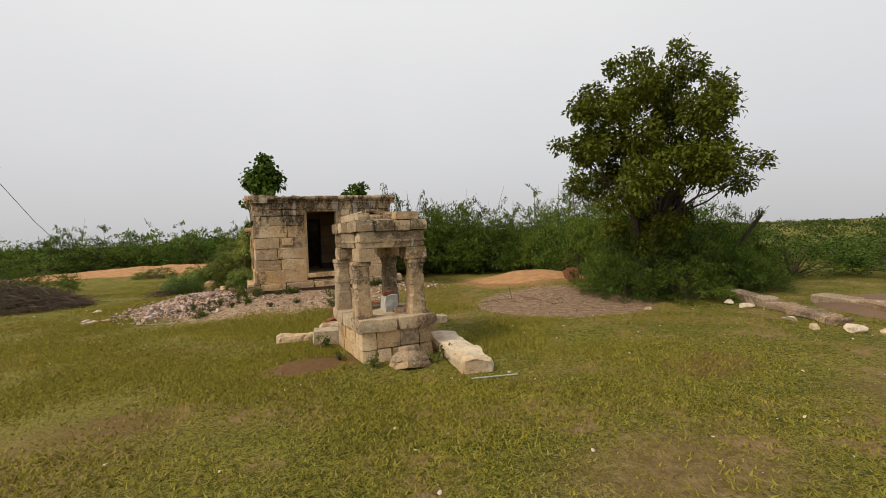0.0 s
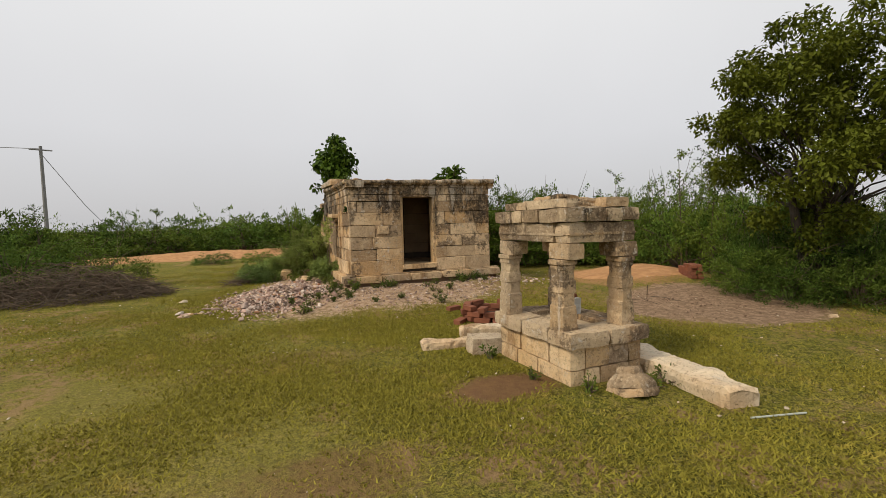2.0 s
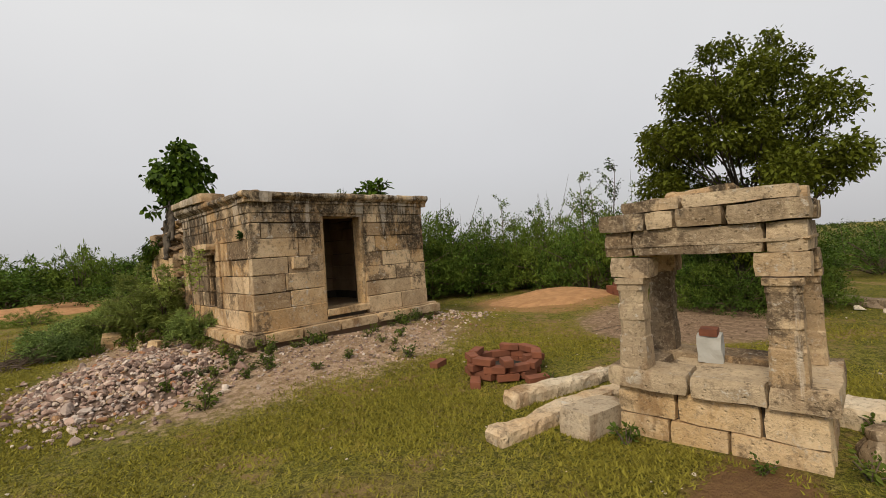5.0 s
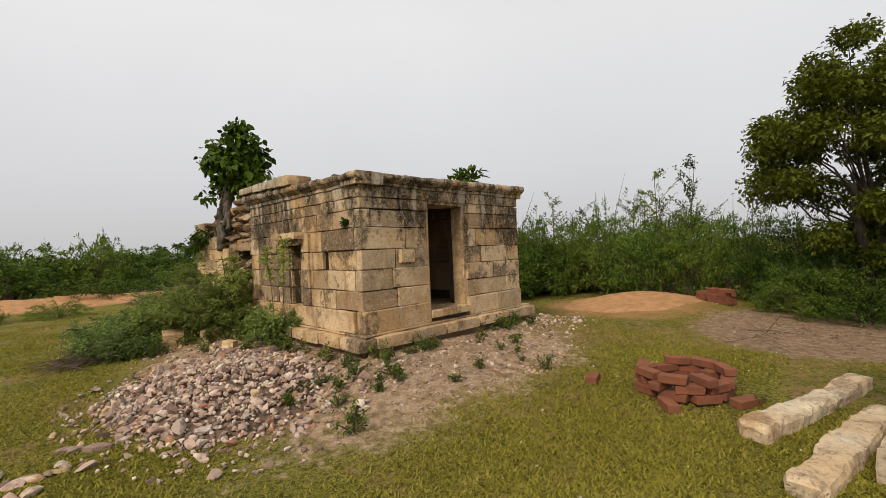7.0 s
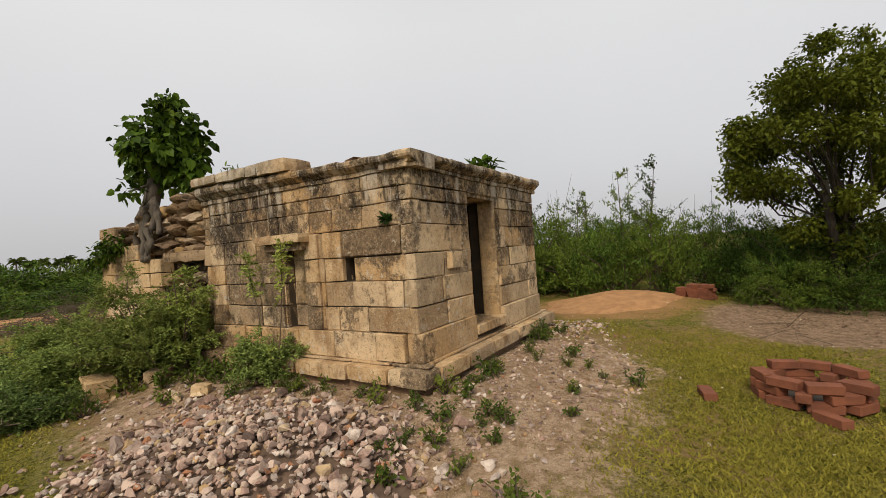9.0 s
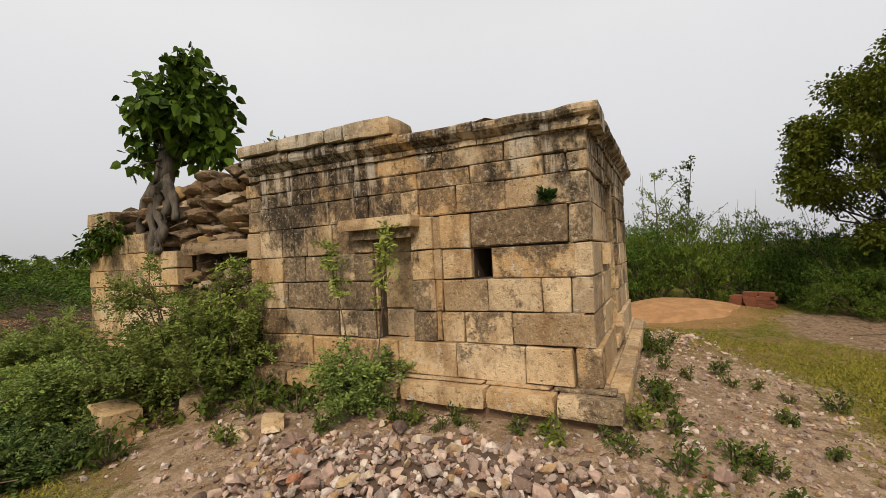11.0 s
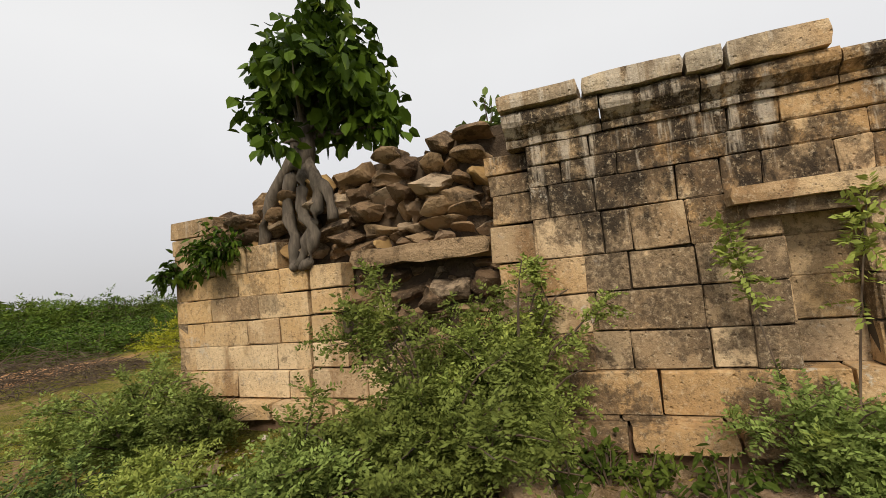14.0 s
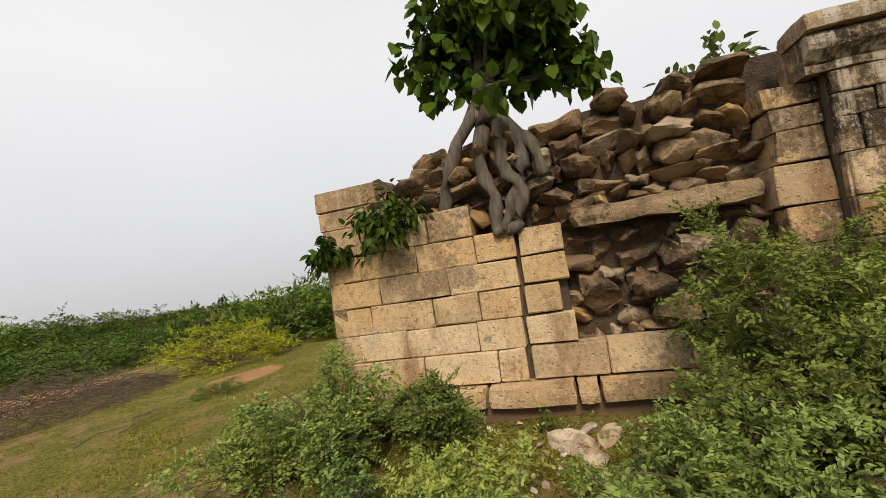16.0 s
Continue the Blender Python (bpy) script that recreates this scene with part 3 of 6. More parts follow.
for a, b in zip(es[:-1], es[1:]):
    part("plinth_stone", rough_block((a + 0.004, Y0 - 0.18, 0.4), (b - 0.004, Y0 + 0.06, 0.535), 4, 0.012, a + 5), STONE, plinth)
    part("plinth_fillet", rough_block((a + 0.02, Y0 - 0.055, 0.54), (b + 0.02, Y0 + 0.06, 0.562), 3, 0.005, a + 9), STONE, plinth)


def cornice_run(name, axis, face, a, b, z0, z1, out, parent, material=STONE, sign=1, seed=0, inner=0.3):
    """A length of rolled cornice: a profile swept between a and b, worn by noise."""
    h = z1 - z0
    prof = [(0.02, 0.0), (-0.02, 0.0), (-0.025, 0.22 * h), (-0.01, 0.26 * h), (-0.03, 0.32 * h), (-out * 0.55, 0.45 * h), (-out * 0.9, 0.58 * h),
            (-out, 0.72 * h), (-out * 0.97, 0.9 * h), (-out * 0.85, h), (inner * 0.4, h * 1.01), (inner, h), (inner, 0.0)]
    n = max(3, int((b - a) / 0.09))
    bm = bmesh.new()
    rings = []
    for i in range(n + 1):
        s = a + (b - a) * i / n
        ring = []
        for d, z in prof:
            p = Vector((face + sign * d, s, z0 + z)) if axis == "y" else Vector((s, face + sign * d, z0 + z))
            w = 1.0 if 0 < i < n else 0.4
            p += Vector(noise.noise_vector(p * 5 + Vector((seed, 0, 0)))) * 0.013 * w + Vector(noise.noise_vector(p * 14)) * 0.006 * w
            ring.append(bm.verts.new(p))
        rings.append(ring)
    m = len(prof)
    for i in range(n):
        for j in range(m):
            bm.faces.new((rings[i][j], rings[i][(j + 1) % m], rings[i + 1][(j + 1) % m], rings[i + 1][j]))
    bm.faces.new(rings[0][::-1])
    bm.faces.new(rings[-1])
    bmesh.ops.recalc_face_normals(bm, faces=bm.faces)
    return part(name, bm, material, parent)


cornice = core("cornice", [((X0 + 0.1, Y0 + 0.1, 2.34), (X1 - 0.1, Y0 + 0.4, 2.45)), ((X0 + 0.1, Y0 + 0.4, 2.34), (X0 + 0.4, Y1, 2.45))], "rolled cornice stained black by rain")
es = [Y0 - 0.1, 11.25, 11.9, 12.55, 13.1, 13.72]
for a, b in zip(es[:-1], es[1:]):
    cornice_run("cornice_stone", "y", X0, a + 0.004, b - 0.004, 2.335, 2.475 + 0.026 * (a - 10.3), 0.10, cornice, seed=a)
es = [X0 + 0.1, 0.95, 1.6, 2.3, 2.85, 3.25, X1 + 0.1]
cornice_run("cornice_stone", "x", Y0, X0 - 0.06, 0.95, 2.338, 2.478, 0.095, cornice, seed=30)
for a, b in zip(es[1:-1], es[2:]):
    cornice_run("cornice_stone", "x", Y0, a + 0.004, b - 0.004, 2.335, 2.475 + 0.018 * (a - 0.3), 0.10, cornice, seed=a + 9)
cornice_run("cornice_stone", "y", X1, Y0 + 0.3, Y1, 2.345, 2.56, 0.10, cornice, sign=-1, seed=50)
# second tier, kept only over the rear half of the side
es = [11.93, 12.42, 12.62, 13.2, 13.74]
for i, (a, b) in enumerate(zip(es[:-1], es[1:])):
    part("coping_stone", rough_block((X0 - 0.14, a + 0.004, 2.525 + 0.012 * i), (X0 + 0.22, b - 0.004, 2.66), 4, 0.012, 40 + i), STONE_SLAB, cornice)
roof = core("roof", [((X0 + 0.15, Y0 + 0.15, 2.35), (X1 - 0.1, 13.5, 2.46))], "flat roof of slabs littered with rubble")

# ---- pavilion ----
def make_pavilion():
    p = thing("stone_pavilion", "small four-pillared sandstone pavilion on a square block plinth", "pavilion", (1.57, 5.30, 0.0), 1.5)
    hx, hy = 0.42, 0.6

    def put(name, lo, hi, seed, amp=0.012, mat=STONE_PAV, cuts=3, label="", parent=p):
        return part(name, rough_block(lo, hi, cuts, amp, seed), mat, parent, label)

    base = part("plinth", block(bmesh.new(), (-hx + 0.06, -hy + 0.06, 0.0), (hx - 0.06, hy - 0.06, 0.5), 0), CORE, p, "block plinth with a projecting top slab")
    for z0, z1, k in ((0.02, 0.24, 0.0), (0.245, 0.44, 0.005)):
        for sx in (-1, 1):
            ys = [-hy, -0.1, 0.25, hy] if z0 < 0.1 else [-hy, -0.28, 0.2, hy]
            for a, b in zip(ys[:-1], ys[1:]):
                xa, xb = sorted((sx * (hx - k), sx * (hx - 0.16)))
                put("plinth_block", (xa, a + 0.004, z0), (xb, b - 0.004, z1), a + z0 + sx, mat=STONE_FRESH, parent=base)
        for sy in (-1, 1):
            xs = [-hx + 0.16, -0.08, 0.12, hx - 0.16] if z0 < 0.1 else [-hx + 0.16, 0.02, hx - 0.16]
            for a, b in zip(xs[:-1], xs[1:]):
                ya, yb = sorted((sy * (hy - k), sy * (hy - 0.16)))
                put("plinth_block", (a + 0.004, ya, z0), (b - 0.004, yb, z1), a + z0 + sy * 3, mat=STONE_FRESH, parent=base)
    ox, oy = hx + 0.05, hy + 0.05
    for i, (lo, hi) in enumerate([((-ox, -oy, 0.445), (-0.02, -oy + 0.33, 0.585)), ((-0.01, -oy, 0.445), (ox, -oy + 0.3, 0.58)), ((-ox, -oy + 0.34, 0.445), (-ox + 0.33, 0.1, 0.585)),
                                  ((-ox, 0.11, 0.445), (-ox + 0.3, oy, 0.58)), ((ox - 0.3, -oy + 0.31, 0.445), (ox, 0.12, 0.585)), ((ox - 0.32, 0.13, 0.445), (ox, oy, 0.58)),
                                  ((-ox + 0.31, oy - 0.3, 0.445), (ox - 0.33, oy, 0.58)), ((-ox + 0.34, -oy + 0.34, 0.44), (ox - 0.31, oy - 0.31, 0.545))]):
        put("top_slab", lo, hi, i * 2.1, 0.014, cuts=4, parent=base)
    for i, (px, py) in enumerate(((-0.36, -0.42), (0.28, -0.47), (-0.36, 0.46), (0.29, 0.46))):
        bm = bmesh.new()
        prof = [(0.58, 0.098, 0), (0.7, 0.095, 0), (0.8, 0.092, 0), (0.81, 0.09, 0.3), (0.92, 0.089, 0.3), (0.93, 0.09, 0), (1.03, 0.088, 0), (1.04, 0.087, 0.3), (1.13, 0.086, 0.3), (1.14, 0.087, 0), (1.18, 0.087, 0), (1.185, 0.1, 0), (1.225, 0.1, 0)]
        rings = []
        for z, r, oct_ in prof:
            ring = []
            for a in range(8):
                q = a * math.pi / 4 + math.pi / 8
                x, y = math.cos(q), math.sin(q)
                mx = max(abs(x), abs(y))
                sq = Vector((x / mx, y / mx)) * r
                if oct_ < 0.05:
                    sq = Vector((math.copysign(r * (0.995 if abs(x) > 0.5 else 0.8), x), math.copysign(r * (0.995 if abs(y) > 0.5 else 0.8), y)))
                else:
                    sq = Vector((math.copysign(r * (0.97 if abs(x) > 0.5 else 0.62), x), math.copysign(r * (0.97 if abs(y) > 0.5 else 0.62), y)))
                v = Vector((px + sq.x, py + sq.y, z))
                v += Vector(noise.noise_vector(v * 9 + Vector((i * 5, 0, 0)))) * 0.008
                ring.append(bm.verts.new(v))
            rings.append(ring)
        for a, b in zip(rings[:-1], rings[1:]):
            for j in range(8):
                bm.faces.new((a[j], a[(j + 1) % 8], b[(j + 1) % 8], b[j]))
        bm.faces.new(rings[-1])
        bm.faces.new(rings[0][::-1])
        part("pillar", bm, STONE_PAV, p, "square pillar with chamfered octagonal bands")
        # bracket capital
        q = 0.135
        put("capital", (max(px - q, -0.41), max(py - 0.14, -0.56), 1.225), (min(px + q, 0.41), min(py + 0.14, 0.65), 1.37), 60 + i, 0.012, cuts=4, label="thick cross bracket capital")
    xa0, xa1, ya0, ya1 = -0.4, 0.4, -0.55, 0.64
    arch = ((xa0, ya0, 1.375), (xa1, ya0 + 0.2, 1.56)), ((xa0, ya1 - 0.2, 1.375), (xa1, ya1, 1.56)), ((xa0, ya0 + 0.205, 1.375), (xa0 + 0.2, ya1 - 0.205, 1.56)), ((xa1 - 0.2, ya0 + 0.205, 1.375), (xa1, ya1 - 0.205, 1.56))
    for i, (lo, hi) in enumerate(arch):
        beam_ = put("architrave_beam", lo, hi, 80 + i, 0.01, cuts=4, label="heavy architrave beam")
    for lo, hi in (((xa0 - 0.004, ya0 - 0.005, 1.44), (xa1 + 0.004, ya0 + 0.03, 1.462)), ((xa0 - 0.005, ya0 + 0.035, 1.44), (xa0 + 0.03, ya1, 1.462))):
        put("architrave_fillet", lo, hi, 95, 0.004)
    x0, x1, y0, y1 = xa0 - 0.03, xa1 + 0.03, ya0 - 0.03, ya1 + 0.03
    kx, ky = 0.42, 0.58
    for xa, xb in ((x0, x0 + 0.22), (x1 - 0.22, x1)):
        for i, (a, b) in enumerate(((y0, -0.15), (-0.15, 0.14), (0.14, 0.33), (0.33, y1))):
            put("cornice_stone", (xa, a + 0.004, 1.563), (xb, b - 0.004, 1.685), 100 + i + 7 * xa, 0.012, label="rounded weathered cornice stone")
    for ya, yb in ((y0, y0 + 0.22), (y1 - 0.22, y1)):
        for i, (a, b) in enumerate(((x0 + 0.22, 0.02), (0.02, x1 - 0.22))):
            put("cornice_stone", (a + 0.004, ya, 1.563), (b - 0.004, yb, 1.685), 120 + i + 7 * ya, 0.012)
    put("roof_slab", (-kx + 0.1, -ky + 0.1, 1.6), (kx - 0.15, ky - 0.12, 1.7), 140, 0.008, label="cracked roof slab")
    for i, (lo, hi) in enumerate([((-kx + 0.03, -ky + 0.06, 1.69), (-kx + 0.17, 0.1, 1.775)), ((-kx + 0.03, 0.11, 1.69), (-kx + 0.18, ky - 0.08, 1.77)), ((0.05, -ky + 0.05, 1.69), (kx - 0.08, -ky + 0.2, 1.785)),
                                  ((kx - 0.22, -ky + 0.22, 1.69), (kx - 0.08, 0.3, 1.78))]):
        put("parapet_stone", lo, hi, 150 + i, 0.01)
    for i, (z, s) in enumerate(((1.70, 0.3), (1.735, 0.24), (1.77, 0.17))):
        put("roof_course", (-s - 0.02, -s, z), (s, s + 0.1, z + 0.05), 170 + i, 0.03, STONE, cuts=6, label="crumbled brick and earth layer of the roof")
    return p


make_pavilion()


# ---- stones, bricks and earth around the pavilion ----
ROCKS = [rock_mesh("stone", s, 0.62 + 0.06 * (s % 4)) for s in range(8)]
SMALL = [rock_mesh("chip", 20 + s, 0.7, 1) for s in range(6)]


def rubble_material():
    """Broken quartzite: whites, greys, pinks and a few brick reds from stone to stone."""
    k = Mat("broken_quartzite")
    pick = k.math("FRACT", k.math("ADD", k.random(), k.math("MULTIPLY", k.island(), 3.7)))
    c = k.ramp(pick, [(0.0, (0.08, 0.055, 0.045)), (0.2, (0.42, 0.27, 0.21)), (0.4, (0.6, 0.45, 0.36)), (0.58, (0.2, 0.13, 0.1)), (0.8, (0.7, 0.6, 0.52)), (0.93, (0.46, 0.32, 0.16)), (1.0, (0.36, 0.14, 0.07))])
    g, f = k.noise(9, 5, 0.65), k.noise(60, 4, 0.7)
    c = k.mix(k.remap(g, 0.45, 0.66, 0, 0.7), c, (0.14, 0.095, 0.075))
    c = k.mix(k.remap(f, 0.5, 0.7, 0, 0.25), c, (0.6, 0.52, 0.45))
    return k.done(c, 0.9, k.math("ADD", g, k.math("MULTIPLY", f, 0.4)), 0.8, 0.02, 0.2)


PINK = rubble_material()
for me in ROCKS + SMALL:
    me.materials.append(PINK)


def long_stone(name, a, b, w, h, label, seed, mat=STONE_SLAB, taper=0.8, lift=0.0):
    """A long rough slab lying on the ground from a to b."""
    a, b = Vector((*a, ground_z(*a))), Vector((*b, ground_z(*b)))
    d = b - a
    n = 40
    h *= 0.85
    bm = bmesh.new()
    rings = []
    side = Vector((-d.y, d.x, 0)).normalized()
    for i in range(n + 1):
        t = i / n
        e = 1.0 if 0 < i < n else 0.8
        k = (1 + (taper - 1) * t) * e
        c = a.lerp(b, t)
        ring = []
        for x, z in ((-0.5, -0.2), (-0.52, 0.6), (-0.46, 0.93), (-0.12, 1.0), (0.2, 0.98), (0.46, 0.9), (0.53, 0.5), (0.5, -0.2)):
            p = c + side * x * w * k + Vector((0, 0, z * h * k + lift))
            p += Vector(noise.noise_vector(p * 2.2 + Vector((seed, 0, 0)))) * 0.035 + Vector(noise.noise_vector(p * 8 + Vector((seed, 3, 0)))) * 0.02 + Vector(noise.noise_vector(p * 23 + Vector((seed, 7, 0)))) * 0.014
            ring.append(bm.verts.new(p))
        rings.append(ring)
    for r, q in zip(rings[:-1], rings[1:]):
        for j in range(8):
            bm.faces.new((r[j], q[j], q[(j + 1) % 8], r[(j + 1) % 8]))
    bm.faces.new(rings[0])
    bm.faces.new(rings[-1][::-1])
    bmesh.ops.recalc_face_normals(bm, faces=bm.faces)
    ob = part(name, bm, mat, None, label)
    return tagged(ob, label, "stone slab")


long_stone("stone_slab", (0.4, 6.5), (2.25, 6.18), 0.21, 0.13, "long rough whitish stone slab lying in the grass", 3, taper=0.85)
long_stone("stone_slab", (1.05, 6.85), (2.95, 6.32), 0.22, 0.13, "orange-stained rough stone slab in the grass", 14, taper=0.9)
ob = part("stone_block", rough_block((-0.27, -0.14, -0.04), (0.27, 0.14, 0.18), 5, 0.012, 9), STONE_SLAB)
ob.matrix_world = pose(1.1, 6.06, ground_z(1.1, 6.06), 0, 3, -8)
tagged(ob, "short pale squared stone beside the pavilion plinth", "stone block")
long_stone("stone_slab", (2.35, 5.25), (2.13, 3.82), 0.32, 0.17, "long orange and white rough slab beside the pavilion", 21, taper=1.05)
# carved base stone in front of the plinth
def base_stone():
    """A moulded base fragment: a stepped, tapering foot with a round neck."""
    ob = thing("carved_base_stone", "tilted moulded base stone leaning beside the plinth", "carved stone", (1.6, 4.42, ground_z(1.6, 4.42) - 0.03), 20)

    def tier(name, r0, r1, z0, z1, seed):
        bm = rough_block((-1, -1, z0), (1, 1, z1), 5, 0.0, seed)
        for v in bm.verts:
            t = (v.co.z - z0) / (z1 - z0)
            q = Vector((v.co.x, v.co.y, 0)) * (r0 + (r1 - r0) * t * t)
            k = 1 - 0.16 * abs(v.co.x * v.co.y)
            v.co = Vector((q.x * k, q.y * k, v.co.z)) + Vector(noise.noise_vector(v.co * 2.5 + Vector((seed, 0, 0)))) * 0.014
        part(name, bm, STONE_PAV, ob)

    tier("foot", 0.2, 0.18, 0.0, 0.07, 5)
    tier("moulding", 0.185, 0.1, 0.065, 0.18, 6)
    tier("neck", 0.1, 0.085, 0.175, 0.235, 7)
    ob.rotation_euler = (radians(-14), radians(10), radians(20))


base_stone()


def brick_ring():
    """Bricks stacked without mortar in a many-sided ring."""
    well = thing("brick_fire_ring", "low many-sided ring of dry-stacked red bricks with a dark shaded inside", "brick hearth", (1.9, 7.54, ground_z(1.9, 7.54)), 24)
    me = bpy.data.meshes.new("brick")
    bm = block(bmesh.new(), (-0.115, -0.055, -0.036), (0.115, 0.055, 0.036), 0.007, 0.003)
    bm.to_mesh(me)
    bm.free()
    me.materials.append(BRICK)
    r = random.Random(12)
    for layer in range(3):
        for i in range(9):
            if layer == 2 and i in (1, 6):
                continue
            a = 2 * math.pi * (i + 0.5 * (layer % 2)) / 9
            rad = 0.375 + r.uniform(-0.018, 0.018)
            turn = 90 if r.random() < 0.8 else 8
            ob = link("brick", me, None, well)
            ob.matrix_basis = pose(rad * math.cos(a), rad * 0.95 * math.sin(a), 0.037 + 0.076 * layer, r.uniform(-1.5, 1.5), r.uniform(-1.5, 1.5), math.degrees(a) + turn + r.uniform(-6, 6))
    # near-black bed: the shade inside the open ring, put into colour
    part("ash_bed", rough_block((-0.3, -0.28, 0.0), (0.3, 0.28, 0.03), 4, 0.02, 3), plain("ring_shade", (0.02, 0.018, 0.016), (0.06, 0.05, 0.04), 12), well, "dark bed coloured as the shade inside the ring")


def loose_brick(x, y, rz, lift=0.0, tilt=0):
    ob = link("loose_brick", bpy.data.meshes["brick"], None)
    ob.matrix_world = pose(x, y, ground_z(x, y) + 0.034 + lift, tilt, 0, rz)
    tagged(ob, "single red brick lying loose on the ground", "brick", "loose bricks")


brick_ring()
for x, y, rz, lift, tilt in ((1.78, 7.02, -30, 0.0, 4), (1.36, 7.5, 40, 0.0, 3), (1.84, 5.99, 20, 0.0, 0), (1.8, 6.02, 75, 0.074, 8), (1.6, 8.3, 15, 0, 0)):
    loose_brick(x, y, rz, lift, tilt)


def offering():
    ob = thing("shrine_stone", "small whitewashed stone block inside the pavilion", "idol stone", (1.7, 5.4, 0.545), 4)
    part("body", rough_block((-0.085, -0.075, 0), (0.085, 0.075, 0.2), 5, 0.03, 2), plain("whitewash", (0.5, 0.5, 0.47), (0.34, 0.33, 0.3), 6), ob)
    part("cap", rough_block((-0.07, -0.06, 0.195), (0.07, 0.06, 0.25), 3, 0.01, 4), BRICK, ob, "broken brick on top")


offering()


def heap(name, cx, cy, rx, ry, h, mat, label, category, kind="", seed=0, lean=0.0, sharp=1.6):
    """A low mound of earth."""
    n, rings = 48, 14
    v, f = [], []
    for i in range(rings + 1):
        t = i / rings
        for j in range(n):
            a = 2 * math.pi * j / n
            wob = 1 + 0.22 * noise.noise(Vector((math.cos(a) * 1.5, math.sin(a) * 1.5, seed)))
            x, y = cx + rx * t * wob * math.cos(a), cy + ry * t * wob * math.sin(a)
            z = ground_z(x, y) - 0.02 + h * (1 - t ** sharp) * (1 + 0.35 * noise.noise(Vector((x * 1.3, y * 1.3, seed)))) + 0.05 * h * noise.noise(Vector((x * 6, y * 6, seed)))
            v.append((x, y, z if t < 1 else ground_z(x, y) - 0.04))
    for i in range(rings):
        for j in range(n):
            k = (j + 1) % n
            f.append((i * n + j, (i + 1) * n + j, (i + 1) * n + k, i * n + k))
    ob = link(name, arrays(name, v, f), mat, smooth=True)
    return tagged(ob, label, category, kind=kind)


heap("earth_mound", 7.35, 10.25, 1.75, 1.5, 0.17, SOIL, "low mound of bare orange earth", "earth mound", seed=3)
heap("earth_bank", -3.0, 27.0, 8.5, 1.6, 0.35, SOIL, "long low bank of orange earth before the scrub", "earth bank", seed=7)
RUB = (-1.12, 11.05, 0.9, 1.4, 0.2)


def rubble_pile():
    pile = thing("rubble_pile", "heap of broken pinkish white stone rubble on the grass", "rubble pile", (RUB[0], RUB[1], 0))
    cx, cy, rx, ry, h = RUB
    # heap core coloured dark: shade in the gaps between the stones
    hp = heap("heap_core", cx, cy, rx * 1.05, ry * 1.05, h * 0.8, plain("rubble_gap_shade", (0.09, 0.06, 0.042), (0.18, 0.12, 0.085), 8), "", "", seed=11)
    hp.parent = pile
    hp.matrix_parent_inverse = pile.matrix_world.inverted()
    for key in ("label", "category", "kind"):
        if key in hp:
            del hp[key]
    r = random.Random(5)
    vs, fs = [], []

    def spot():
        a, q = r.uniform(0, 2 * math.pi), math.sqrt(r.random()) * r.choice((1.0, 1.05, 1.15, 1.45))
        x, y = cx + rx * q * math.cos(a), cy + ry * q * math.sin(a)
        return x, y, ground_z(x, y) + max(0.0, h * 0.8 * (1 - q ** 1.6))

    for i in range(290):
        x, y, z = spot()
        s = r.uniform(0.06, 0.135) * (1.5 if i % 19 == 0 else 1)
        ob = link("stone", ROCKS[i % 8], None, pile)
        ob.matrix_basis = Matrix.Translation((x - cx, y - cy, z + 0.2 * s)) @ Euler((r.uniform(-0.6, 0.6), r.uniform(-0.6, 0.6), r.uniform(0, 6.3))).to_matrix().to_4x4() @ Matrix.Diagonal((s * r.uniform(0.8, 1.3), s, s, 1))
    src = [(np.array([v.co[:] for v in m.vertices]), np.array([p.vertices[:] for p in m.polygons])) for m in SMALL]
    off = 0
    for i in range(2400):
        x, y, z = spot()
        s = r.uniform(0.035, 0.09)
        v, f = src[i % 6]
        m = np.array(Euler((r.uniform(-1, 1), r.uniform(-1, 1), r.uniform(0, 6.3))).to_matrix())
        vs.append(v @ m.T * s + [x - cx, y - cy, z + 0.01])
        fs.append(f + off)
        off += len(v)
    for i in range(26):
        t = r.random()
        x, y = -1.75 - 0.95 * t + r.gauss(0, 0.1), 10.75 - 0.5 * t + r.gauss(0, 0.16)
        q = r.uniform(0.08, 0.17)
        link("stone", ROCKS[i % 8], None, pile).matrix_basis = pose(x - cx, y - cy, ground_z(x, y) + 0.1 * q, 0, 0, r.uniform(0, 360)) @ Matrix.Diagonal((q * 1.5, q, q * 0.7, 1))
    ob = link("small_rubble", arrays("small_rubble", np.concatenate(vs), np.concatenate(fs)), PINK, pile)
    tagged(ob, kind="stuff")


rubble_pile()


def scatter_stones(name, n, area, size, mat, label, seed, bias=1.0):
    r = random.Random(seed)
    src = [(np.array([v.co[:] for v in m.vertices]), np.array([p.vertices[:] for p in m.polygons])) for m in SMALL]
    vs, fs, off = [], [], 0
    for i in range(n):
        x, y = area(r)
        s = size[0] + (size[1] - size[0]) * r.random() ** 3
        v, f = src[i % 6]
        m = np.array(Euler((r.uniform(-0.5, 0.5), r.uniform(-0.5, 0.5), r.uniform(0, 6.3))).to_matrix())
        vs.append(v @ m.T * s + [x, y, ground_z(x, y) + 0.12 * s])
        fs.append(f + off)
        off += len(v)
    tagged(link(name, arrays(name, np.concatenate(vs), np.concatenate(fs)), mat), label, "gravel", kind="stuff")


def fan(r):
    while True:
        x, y = r.uniform(-1.0, 3.7), r.uniform(8.6, 10.3)
        if ((x - 1.35) / 2.3) ** 2 + ((y - 9.9) / 1.15) ** 2 < r.uniform(0.5, 1.1):
            return x, y


